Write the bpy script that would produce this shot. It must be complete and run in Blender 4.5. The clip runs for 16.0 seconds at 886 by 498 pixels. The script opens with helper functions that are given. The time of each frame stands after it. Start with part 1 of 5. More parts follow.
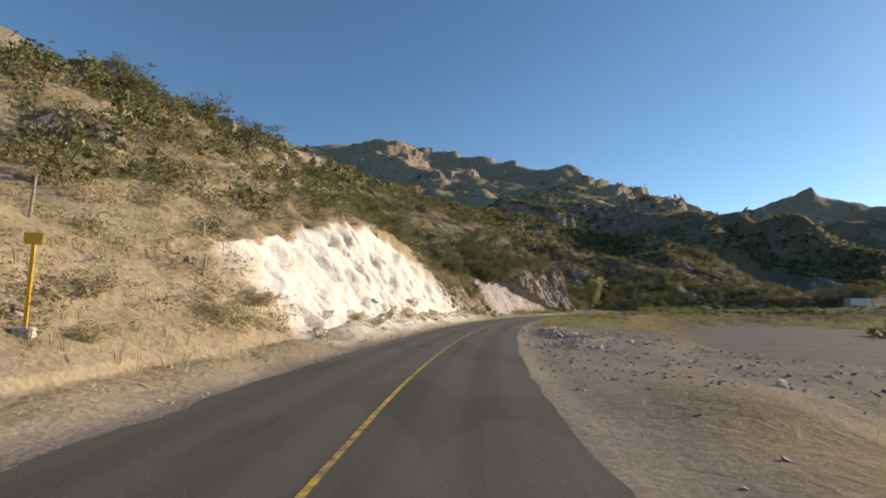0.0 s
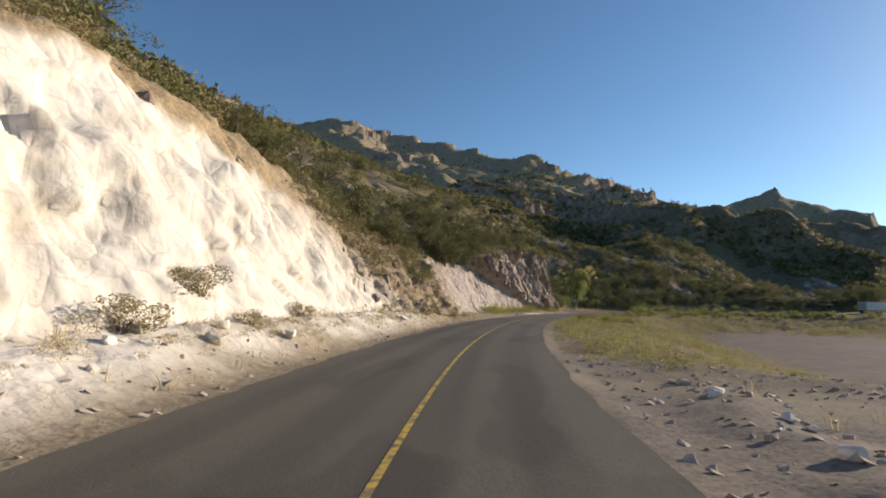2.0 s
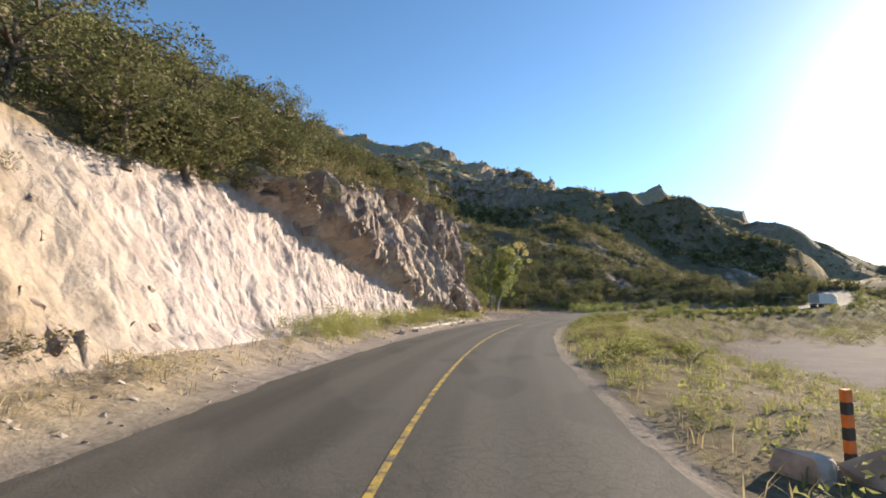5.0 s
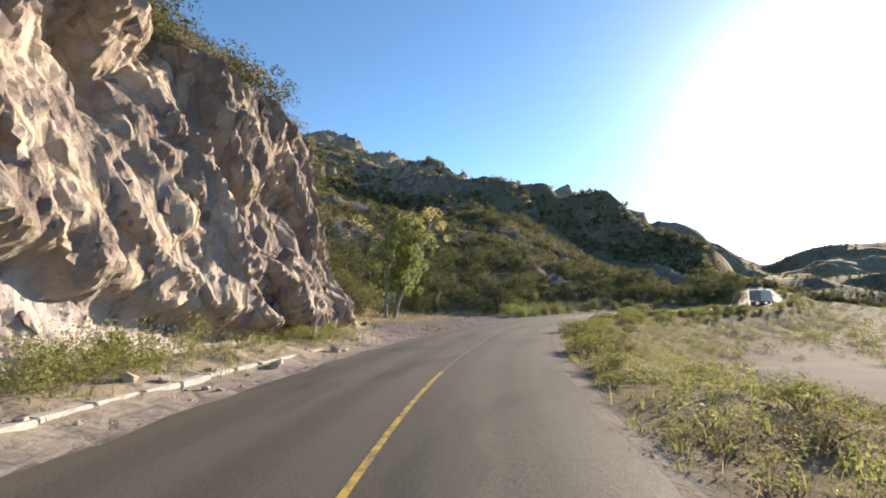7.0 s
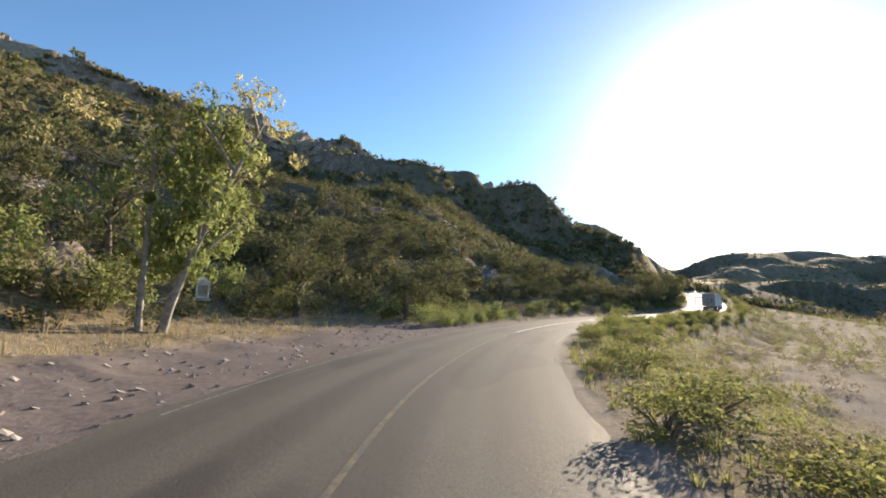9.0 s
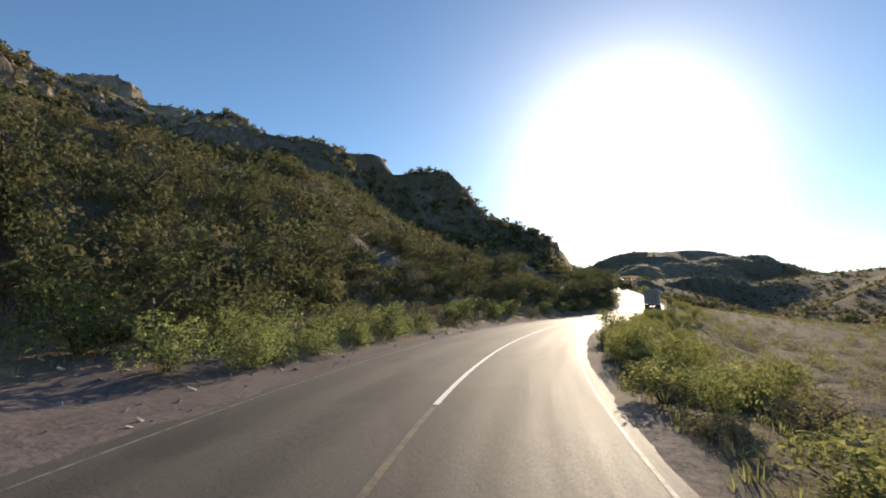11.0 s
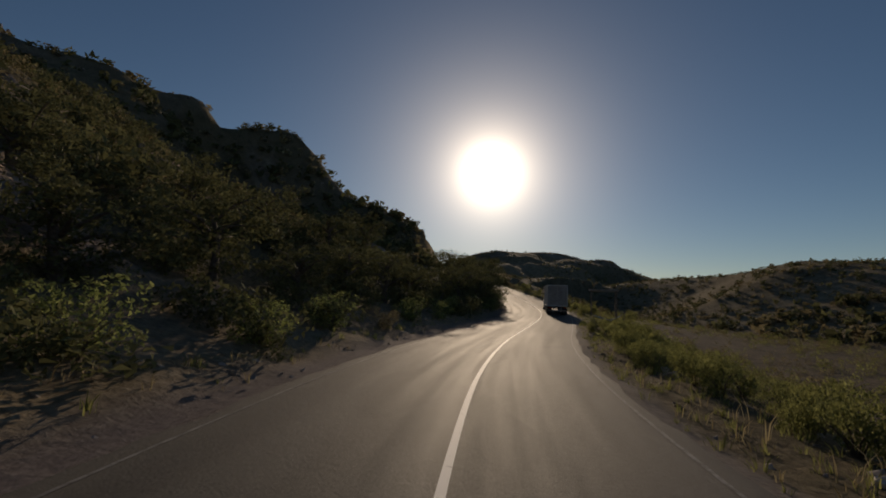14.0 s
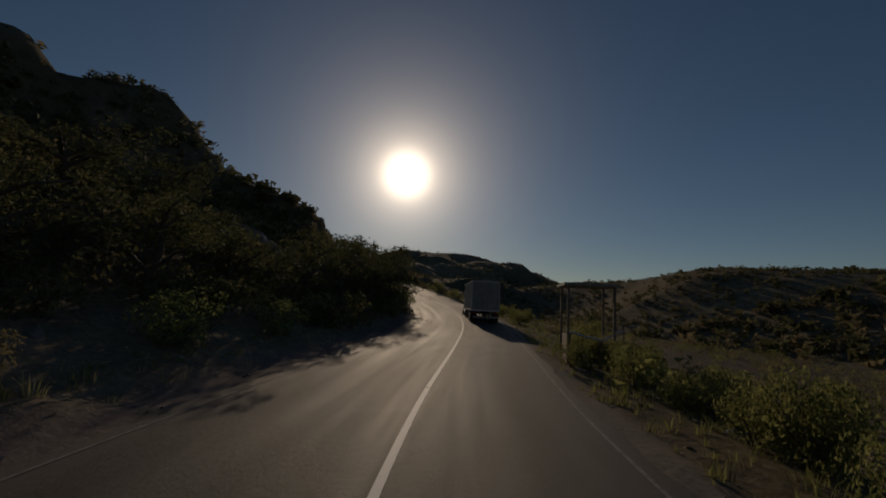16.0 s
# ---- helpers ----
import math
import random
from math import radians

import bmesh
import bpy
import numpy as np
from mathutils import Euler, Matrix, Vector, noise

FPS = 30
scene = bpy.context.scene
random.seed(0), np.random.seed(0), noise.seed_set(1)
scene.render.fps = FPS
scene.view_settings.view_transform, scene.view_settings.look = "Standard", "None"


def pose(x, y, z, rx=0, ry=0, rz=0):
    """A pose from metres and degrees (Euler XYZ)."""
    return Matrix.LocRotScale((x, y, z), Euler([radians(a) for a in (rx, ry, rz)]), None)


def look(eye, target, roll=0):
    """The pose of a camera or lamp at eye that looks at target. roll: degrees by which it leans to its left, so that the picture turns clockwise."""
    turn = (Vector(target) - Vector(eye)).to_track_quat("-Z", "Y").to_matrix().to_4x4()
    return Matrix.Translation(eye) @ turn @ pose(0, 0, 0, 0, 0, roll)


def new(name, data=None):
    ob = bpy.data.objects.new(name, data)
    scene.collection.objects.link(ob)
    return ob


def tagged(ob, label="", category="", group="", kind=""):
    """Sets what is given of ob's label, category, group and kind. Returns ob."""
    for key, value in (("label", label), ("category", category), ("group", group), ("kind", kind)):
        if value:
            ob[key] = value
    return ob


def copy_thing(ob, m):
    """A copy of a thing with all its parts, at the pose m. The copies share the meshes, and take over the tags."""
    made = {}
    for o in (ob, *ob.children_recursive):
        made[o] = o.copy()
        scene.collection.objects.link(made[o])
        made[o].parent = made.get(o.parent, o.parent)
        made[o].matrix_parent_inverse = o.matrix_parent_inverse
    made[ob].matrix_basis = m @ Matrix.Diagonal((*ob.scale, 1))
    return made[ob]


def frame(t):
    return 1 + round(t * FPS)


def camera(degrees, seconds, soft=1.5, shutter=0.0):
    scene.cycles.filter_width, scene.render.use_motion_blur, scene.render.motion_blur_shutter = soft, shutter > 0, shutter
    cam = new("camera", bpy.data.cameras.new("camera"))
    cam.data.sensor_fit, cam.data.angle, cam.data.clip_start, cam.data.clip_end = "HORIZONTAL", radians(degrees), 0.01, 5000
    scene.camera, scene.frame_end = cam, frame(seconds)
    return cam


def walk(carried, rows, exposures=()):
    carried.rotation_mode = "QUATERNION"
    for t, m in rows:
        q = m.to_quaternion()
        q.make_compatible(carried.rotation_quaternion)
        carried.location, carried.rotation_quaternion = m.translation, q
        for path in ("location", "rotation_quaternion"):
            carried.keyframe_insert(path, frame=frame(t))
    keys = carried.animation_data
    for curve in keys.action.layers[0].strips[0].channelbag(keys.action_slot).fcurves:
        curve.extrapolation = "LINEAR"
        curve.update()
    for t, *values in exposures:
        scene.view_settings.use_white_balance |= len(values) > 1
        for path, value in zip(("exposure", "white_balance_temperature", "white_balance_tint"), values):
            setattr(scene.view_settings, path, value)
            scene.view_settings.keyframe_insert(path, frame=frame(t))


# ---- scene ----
cam = camera(84.7, 16.0, soft=1.8)
PATH = [  # seconds, x, y, z, yaw, pitch, roll
    (0.0, 0.000, 0.000, 2.200, 0.00, 6.84, -0.42),
    (0.5, 0.582, 10.309, 2.200, -0.43, 6.76, -0.14),
    (1.0, 1.284, 20.362, 2.200, -1.49, 6.46, 1.19),
    (1.5, 2.204, 30.148, 2.200, -3.21, 6.32, 0.97),
    (2.0, 3.395, 39.656, 2.200, -5.05, 6.09, 1.06),
    (2.5, 4.881, 48.848, 2.200, -7.31, 6.36, 0.28),
    (3.0, 6.654, 57.692, 2.200, -9.36, 6.14, 0.30),
    (3.5, 8.685, 66.180, 2.200, -11.58, 5.99, -0.59),
    (4.0, 10.938, 74.310, 2.200, -13.40, 6.12, 0.10),
    (4.5, 13.399, 82.153, 2.200, -15.40, 6.12, 0.10),
    (5.0, 16.112, 89.763, 2.200, -17.80, 6.12, 0.10),
    (5.5, 19.109, 97.114, 2.200, -20.55, 6.12, 0.10),
    (6.0, 22.399, 104.184, 2.200, -23.37, 6.13, -1.13),
    (6.5, 25.931, 110.924, 2.200, -25.97, 6.08, -0.88),
    (7.0, 29.640, 117.295, 2.200, -28.46, 6.19, -0.48),
    (7.5, 33.492, 123.299, 2.200, -30.91, 6.15, -0.02),
    (8.0, 37.469, 128.932, 2.200, -33.53, 6.14, 0.30),
    (8.5, 41.564, 134.212, 2.200, -36.10, 5.88, -0.07),
    (9.0, 45.738, 139.183, 2.200, -37.95, 6.01, 0.80),
    (9.5, 49.967, 143.855, 2.200, -40.32, 6.12, 0.10),
    (10.0, 54.263, 148.201, 2.200, -43.00, 6.12, 0.10),
    (10.5, 58.671, 152.254, 2.200, -45.79, 6.12, 0.10),
    (11.0, 63.227, 156.054, 2.200, -48.56, 6.12, 0.10),
    (11.5, 67.913, 159.599, 2.200, -51.23, 5.98, -0.97),
    (12.0, 72.713, 162.892, 2.200, -53.86, 5.59, -0.25),
    (12.5, 77.567, 165.884, 2.200, -56.83, 5.76, -0.33),
    (13.0, 82.403, 168.547, 2.200, -59.52, 5.79, -0.15),
    (13.5, 87.193, 170.905, 2.200, -62.07, 5.77, 0.53),
    (14.0, 91.919, 172.969, 2.200, -64.74, 5.91, 1.65),
    (14.5, 96.617, 174.756, 2.200, -67.63, 6.09, 1.55),
    (15.0, 101.316, 176.293, 2.200, -70.16, 6.01, 2.11),
    (15.5, 106.000, 177.600, 2.200, -72.65, 6.15, 2.16),
    (16.0, 110.657, 178.687, 2.200, -75.09, 6.44, 2.61),
]


def aimed(x, y, z, yaw, pitch, roll):
    a, b = radians(yaw), radians(pitch)
    ahead = Vector((-math.sin(a) * math.cos(b), math.cos(a) * math.cos(b), math.sin(b)))
    return look((x, y, z), Vector((x, y, z)) + ahead * 10, roll)


walk(cam, [(t, aimed(x, y, z, yaw, pitch, roll)) for t, x, y, z, yaw, pitch, roll in PATH], exposures=[(0, 0.75, 7800, 10), (1.5, 0.62, 7750, 10), (3, 0.87, 7650, 10), (3.5, 1.06, 7600, 10), (6, 1.38, 7600, 10), (9, 1.33, 7650, 11), (11.5, 0.45, 7800, 13), (12.5, -0.3, 8200, 16), (14.5, -1.62, 8400, 16), (16, -2.15, 8400, 16)])

# ---------------------------------------------------------------- world, sun
SUN_YAW, SUN_EL = -70.3, 14.9
world = bpy.data.worlds.new("sky")
scene.world = world
world.use_nodes = True
wn = world.node_tree
sky = wn.nodes.new("ShaderNodeTexSky")
sky.sky_type = "NISHITA"
sky.sun_disc = False
sky.sun_elevation = radians(SUN_EL)
sky.sun_rotation = radians(-SUN_YAW)
sky.altitude = 1800
sky.air_density, sky.dust_density, sky.ozone_density = 1.0, 0.2, 3.2
SUN_DIR = Vector((-math.sin(radians(SUN_YAW)) * math.cos(radians(SUN_EL)), math.cos(radians(SUN_YAW)) * math.cos(radians(SUN_EL)), math.sin(radians(SUN_EL))))


def aureole(nt, sky_colour):
    """The low sun's glow, with bloom and windscreen glare put into it, added to the clear sky round the sun's own
    direction.
    """
    tc = nt.nodes.new("ShaderNodeTexCoord")
    dot = nt.nodes.new("ShaderNodeVectorMath")
    dot.operation = "DOT_PRODUCT"
    dot.inputs[1].default_value = SUN_DIR
    nt.links.new(tc.outputs["Generated"], dot.inputs[0])
    total = None
    for power, strength in ((9000, 420.0), (1500, 70.0), (320, 20.0), (80, 8.0), (22, 2.3), (6, 0.12)):
        p = nt.nodes.new("ShaderNodeMath")
        p.operation = "POWER"
        clip = nt.nodes.new("ShaderNodeMath")
        clip.operation = "MAXIMUM"
        nt.links.new(dot.outputs["Value"], clip.inputs[0])
        nt.links.new(clip.outputs[0], p.inputs[0])
        p.inputs[1].default_value = power
        m = nt.nodes.new("ShaderNodeMath")
        m.operation = "MULTIPLY_ADD"
        nt.links.new(p.outputs[0], m.inputs[0])
        m.inputs[1].default_value = strength
        if total is not None:
            nt.links.new(total, m.inputs[2])
        else:
            m.inputs[2].default_value = 0.0
        total = m.outputs[0]
    glow = nt.nodes.new("ShaderNodeVectorMath")
    glow.operation = "SCALE"
    glow.inputs[0].default_value = (1.0, 0.95, 0.86)
    nt.links.new(total, glow.inputs["Scale"])
    add = nt.nodes.new("ShaderNodeVectorMath")
    add.operation = "ADD"
    nt.links.new(sky_colour, add.inputs[0])
    nt.links.new(glow.outputs[0], add.inputs[1])
    return add.outputs[0]


wn.nodes["Background"].inputs["Strength"].default_value = 0.115
deeper = wn.nodes.new("ShaderNodeHueSaturation")
deeper.inputs["Saturation"].default_value = 1.1
wn.links.new(sky.outputs[0], deeper.inputs["Color"])
wn.links.new(aureole(wn, deeper.outputs[0]), wn.nodes["Background"].inputs[0])

sun_data = bpy.data.lights.new("sun", "SUN")
sun_data.energy, sun_data.angle, sun_data.color = 4.6, radians(0.53), (1.0, 0.90, 0.77)
sun_lamp = new("sun", sun_data)
sun_lamp.matrix_world = look((0, 0, 200), Vector((0, 0, 200)) - SUN_DIR)

# ---------------------------------------------------------------- materials
def nodes_of(name):
    m = bpy.data.materials.new(name)
    m.use_nodes = True
    nt = m.node_tree
    return m, nt, nt.nodes["Principled BSDF"]


def tex(nt, kind, scale, detail=4.0, rough=0.55, coord="Object", stretch=None):
    tc = nt.nodes.new("ShaderNodeTexCoord")
    src = tc.outputs[coord]
    if stretch:
        mp = nt.nodes.new("ShaderNodeMapping")
        mp.inputs["Scale"].default_value = stretch
        nt.links.new(src, mp.inputs[0])
        src = mp.outputs[0]
    if kind == "noise":
        n = nt.nodes.new("ShaderNodeTexNoise")
        n.inputs["Detail"].default_value, n.inputs["Roughness"].default_value = detail, rough
    else:
        n = nt.nodes.new("ShaderNodeTexVoronoi")
        if kind == "cracks":
            n.feature = "DISTANCE_TO_EDGE"
    n.inputs["Scale"].default_value = scale
    nt.links.new(src, n.inputs["Vector"])
    return n.outputs["Fac"] if kind == "noise" else n.outputs["Distance"]


def ramp(nt, fac, stops):
    r = nt.nodes.new("ShaderNodeValToRGB")
    els = r.color_ramp.elements
    while len(els) < len(stops):
        els.new(0.5)
    for e, (p, c) in zip(els, stops):
        e.position, e.color = p, (*c, 1) if len(c) == 3 else c
    nt.links.new(fac, r.inputs[0])
    return r.outputs[0]


def mix(nt, fac, a, b, mode="MIX"):
    m = nt.nodes.new("ShaderNodeMix")
    m.data_type, m.blend_type = "RGBA", mode
    for sock, v in ((m.inputs[0], fac), (m.inputs[6], a), (m.inputs[7], b)):
        if isinstance(v, (int, float)):
            sock.default_value = v
        elif isinstance(v, tuple):
            sock.default_value = (*v, 1)
        else:
            nt.links.new(v, sock)
    return m.outputs[2]


def maths(nt, op, a, b=0.0):
    m = nt.nodes.new("ShaderNodeMath")
    m.operation = op
    for sock, v in ((m.inputs[0], a), (m.inputs[1], b)):
        if isinstance(v, (int, float)):
            sock.default_value = v
        else:
            nt.links.new(v, sock)
    return m.outputs[0]


def attr(nt, name):
    a = nt.nodes.new("ShaderNodeAttribute")
    a.attribute_name = name
    return a.outputs["Fac"]


def bump(nt, bsdf, height, strength, distance):
    b = nt.nodes.new("ShaderNodeBump")
    b.inputs["Strength"].default_value, b.inputs["Distance"].default_value = strength, distance
    nt.links.new(height, b.inputs["Height"])
    nt.links.new(b.outputs[0], bsdf.inputs["Normal"])


def plain(name, color, rough=0.6, metal=0.0, vary=0.15, scale=3.0):
    m, nt, b = nodes_of(name)
    n = tex(nt, "noise", scale, 5)
    dark, light = tuple(c * (1 - vary) for c in color), tuple(min(1, c * (1 + vary)) for c in color)
    nt.links.new(ramp(nt, n, [(0.3, dark), (0.7, light)]), b.inputs["Base Color"])
    b.inputs["Roughness"].default_value, b.inputs["Metallic"].default_value = rough, metal
    return m


def chunks(nt, scale, stretch):
    """Angular pieces: a tone for each piece, and a height that falls away from its middle in flat faces."""
    tc, mp, n = nt.nodes.new("ShaderNodeTexCoord"), nt.nodes.new("ShaderNodeMapping"), nt.nodes.new("ShaderNodeTexVoronoi")
    mp.inputs["Scale"].default_value, mp.inputs["Rotation"].default_value = stretch, (0.35, 0.25, 0.5)
    n.distance, n.inputs["Scale"].default_value = "CHEBYCHEV", scale
    nt.links.new(tc.outputs["Object"], mp.inputs[0])
    nt.links.new(mp.outputs[0], n.inputs["Vector"])
    bw = nt.nodes.new("ShaderNodeRGBToBW")
    nt.links.new(n.outputs["Color"], bw.inputs[0])
    return bw.outputs[0], n.outputs["Distance"]


def ground_material():
    m, nt, b = nodes_of("ground")
    mid, fine = tex(nt, "noise", 0.35, 6), tex(nt, "noise", 4.0, 8, 0.7)
    grass = mix(nt, 0.5, ramp(nt, mid, [(0.28, (0.115, 0.092, 0.056)), (0.5, (0.265, 0.213, 0.138)), (0.72, (0.44, 0.37, 0.25))]),
                ramp(nt, fine, [(0.3, (0.15, 0.115, 0.07)), (0.7, (0.47, 0.395, 0.27))]))
    scrub = ramp(nt, fine, [(0.3, (0.08, 0.065, 0.041)), (0.7, (0.21, 0.17, 0.108))])
    base = mix(nt, attr(nt, "scrub"), grass, scrub)
    growth = ramp(nt, tex(nt, "noise", 0.42, 9, 0.68), [(0.47, (0, 0, 0)), (0.6, (0.8, 0.8, 0.8))])
    base = mix(nt, maths(nt, "MULTIPLY", growth, maths(nt, "ADD", maths(nt, "MULTIPLY", attr(nt, "scrub"), 0.85), 0.15)), base, ramp(nt, fine, [(0.3, (0.048, 0.043, 0.027)), (0.7, (0.125, 0.108, 0.066))]))
    soilc = ramp(nt, fine, [(0.28, (0.13, 0.095, 0.062)), (0.52, (0.29, 0.22, 0.145)), (0.75, (0.46, 0.375, 0.27))])
    base = mix(nt, attr(nt, "soil"), base, soilc)
    gravel = mix(nt, 0.45, ramp(nt, fine, [(0.3, (0.115, 0.097, 0.086)), (0.7, (0.245, 0.21, 0.185))]),
                 ramp(nt, tex(nt, "cells", 9.0), [(0.1, (0.10, 0.085, 0.077)), (0.6, (0.27, 0.235, 0.21))]))
    gravel = mix(nt, attr(nt, "bed"), gravel, ramp(nt, mix(nt, 0.5, mid, fine), [(0.3, (0.10, 0.084, 0.086)), (0.7, (0.20, 0.17, 0.172))]))
    gravel = mix(nt, ramp(nt, tex(nt, "noise", 0.16, 6, 0.6), [(0.45, (0, 0, 0)), (0.62, (0.55, 0.55, 0.55))]), gravel, mix(nt, attr(nt, "bed"), (0.30, 0.25, 0.18), (0.13, 0.11, 0.105)))
    base = mix(nt, attr(nt, "gravel"), base, gravel)
    crack = tex(nt, "cracks", 0.9, stretch=(1, 1, 0.45))
    rockn = tex(nt, "noise", 0.8, 9, 0.65, stretch=(1, 1, 0.5))
    rock = ramp(nt, rockn, [(0.28, (0.10, 0.085, 0.083)), (0.5, (0.25, 0.215, 0.205)), (0.72, (0.45, 0.40, 0.35))])
    rock = mix(nt, maths(nt, "MULTIPLY", maths(nt, "SUBTRACT", 1.0, maths(nt, "MINIMUM", maths(nt, "MULTIPLY", crack, 16.0), 1.0)), 0.5), rock, (0.05, 0.042, 0.04))
    # piece tones put sunlit tan and shaded purple-grey into the rock's colour
    tone, chunk = chunks(nt, 0.75, (1, 1, 0.55))
    tone2, chunk2 = chunks(nt, 2.1, (1, 1, 0.7))
    rock = mix(nt, 0.55, rock, ramp(nt, maths(nt, "ADD", maths(nt, "MULTIPLY", tone, 0.65), maths(nt, "MULTIPLY", tone2, 0.35)), [(0.2, (0.09, 0.073, 0.073)), (0.5, (0.235, 0.198, 0.182)), (0.8, (0.44, 0.385, 0.325))]))
    g = nt.nodes.new("ShaderNodeNewGeometry")
    rock = mix(nt, 1.0, rock, ramp(nt, g.outputs["Random Per Island"], [(0.0, (0.98, 0.94, 0.93)), (0.5, (1.18, 1.13, 1.08)), (1.0, (1.42, 1.35, 1.22))]), "MULTIPLY")
    lichen = ramp(nt, tex(nt, "noise", 0.55, 7, 0.7), [(0.52, (0, 0, 0)), (0.66, (0.55, 0.55, 0.55))])
    rock = mix(nt, lichen, rock, (0.40, 0.33, 0.20))
    rock = mix(nt, ramp(nt, tex(nt, "noise", 0.22, 5, 0.6), [(0.42, (0.6, 0.6, 0.6)), (0.56, (0, 0, 0))]), rock, (0.15, 0.115, 0.105))
    base = mix(nt, attr(nt, "rock"), base, rock)
    chalkn = tex(nt, "noise", 0.5, 8, 0.6)
    chalk = ramp(nt, chalkn, [(0.25, (0.40, 0.355, 0.31)), (0.42, (0.55, 0.515, 0.48)), (0.7, (0.63, 0.60, 0.57))])
    streaks = ramp(nt, tex(nt, "noise", 0.9, 6, 0.6, stretch=(1, 1, 0.16)), [(0.5, (0, 0, 0)), (0.68, (0.5, 0.5, 0.5))])
    chalk = mix(nt, streaks, chalk, (0.44, 0.385, 0.32))
    chalk = mix(nt, maths(nt, "MULTIPLY", maths(nt, "SUBTRACT", 1.0, maths(nt, "MINIMUM", maths(nt, "MULTIPLY", crack, 30.0), 1.0)), 0.35), chalk, (0.33, 0.29, 0.25))
    base = mix(nt, attr(nt, "chalk"), base, chalk)
    tuffn = tex(nt, "noise", 1.2, 8, 0.65, stretch=(1, 1, 0.35))
    tuff = ramp(nt, tuffn, [(0.3, (0.25, 0.208, 0.20)), (0.55, (0.395, 0.343, 0.33)), (0.75, (0.49, 0.44, 0.42))])
    base = mix(nt, attr(nt, "tuff"), base, tuff)
    nt.links.new(base, b.inputs["Base Color"])
    b.inputs["Roughness"].default_value = 0.95
    b.inputs["Specular IOR Level"].default_value = 0.04
    broken = maths(nt, "ADD", maths(nt, "MULTIPLY", chunk, -1.5), maths(nt, "MULTIPLY", chunk2, -0.6))
    stony = maths(nt, "ADD", attr(nt, "rock"), maths(nt, "ADD", maths(nt, "MULTIPLY", attr(nt, "chalk"), 0.28), maths(nt, "MULTIPLY", attr(nt, "tuff"), 0.6)))
    split = maths(nt, "MULTIPLY", maths(nt, "ADD", broken, maths(nt, "MULTIPLY", maths(nt, "MINIMUM", crack, 0.12), 2.5)), stony)
    calm = maths(nt, "MAXIMUM", maths(nt, "SUBTRACT", 1.0, maths(nt, "ADD", maths(nt, "MULTIPLY", attr(nt, "gravel"), 0.75), maths(nt, "MULTIPLY", attr(nt, "chalk"), 0.55))), 0.15)
    grain = maths(nt, "ADD", maths(nt, "MULTIPLY", fine, 0.2), maths(nt, "MULTIPLY", tex(nt, "noise", 1.4, 8, 0.65), 0.6))
    bump(nt, b, maths(nt, "ADD", split, maths(nt, "MULTIPLY", grain, calm)), 0.85, 0.32)
    return m


def asphalt_material():
    m, nt, b = nodes_of("asphalt")
    big, fine = tex(nt, "noise", 0.25, 6, 0.6), tex(nt, "noise", 28.0, 4, 0.7)
    streak = tex(nt, "noise", 1.0, 4, 0.6, coord="UV", stretch=(0.06, 1.6, 1))
    c = mix(nt, 0.5, ramp(nt, big, [(0.3, (0.066, 0.056, 0.043)), (0.7, (0.11, 0.094, 0.073))]), ramp(nt, streak, [(0.3, (0.05, 0.043, 0.033)), (0.7, (0.125, 0.108, 0.084))]))
    c = mix(nt, 0.3, c, ramp(nt, fine, [(0.3, (0.05, 0.048, 0.046)), (0.7, (0.2, 0.19, 0.18))]))
    crazed = maths(nt, "MINIMUM", maths(nt, "MULTIPLY", tex(nt, "cracks", 3.4), 13.0), 1.0)
    patchy = ramp(nt, tex(nt, "noise", 0.09, 3), [(0.47, (0, 0, 0)), (0.64, (0.42, 0.42, 0.42))])
    c = mix(nt, maths(nt, "MULTIPLY", maths(nt, "SUBTRACT", 1.0, crazed), patchy), c, (0.03, 0.028, 0.026))
    c = mix(nt, ramp(nt, tex(nt, "noise", 0.35, 2, 0.4, coord="UV", stretch=(0.35, 1, 1)), [(0.56, (0, 0, 0)), (0.585, (0.55, 0.55, 0.55))]), c, (0.05, 0.045, 0.039))
    track = nt.nodes.new("ShaderNodeTexWave")
    uvn, mpn = nt.nodes.new("ShaderNodeTexCoord"), nt.nodes.new("ShaderNodeMapping")
    mpn.inputs["Scale"].default_value = (0, 1, 0)
    nt.links.new(uvn.outputs["UV"], mpn.inputs[0])
    nt.links.new(mpn.outputs[0], track.inputs["Vector"])
    track.bands_direction, track.inputs["Scale"].default_value = "Y", 0.165
    track.inputs["Phase Offset"].default_value = 1.2
    c = mix(nt, 0.3, c, ramp(nt, track.outputs["Fac"], [(0.2, (0.048, 0.042, 0.036)), (0.8, (0.115, 0.104, 0.088))]))
    nt.links.new(c, b.inputs["Base Color"])
    nt.links.new(ramp(nt, streak, [(0.3, (0.68, 0.68, 0.68)), (0.7, (0.80, 0.80, 0.80))]), b.inputs["Roughness"])
    b.inputs["Specular IOR Level"].default_value = 0.2
    bump(nt, b, maths(nt, "ADD", maths(nt, "ADD", fine, maths(nt, "MULTIPLY", crazed, 0.15)), maths(nt, "MULTIPLY", tex(nt, "noise", 6.0, 3), 0.6)), 0.5, 0.014)
    return m


def line_material(name, color, wear=0.4, gloss=0.2):
    m, nt, b = nodes_of(name)
    worn = tex(nt, "noise", 3.5, 8, 0.75)
    nt.links.new(ramp(nt, worn, [(wear, (0.11, 0.10, 0.09)), (wear + 0.16, color)]), b.inputs["Base Color"])
    b.inputs["Roughness"].default_value = 0.7
    b.inputs["Specular IOR Level"].default_value = gloss
    return m


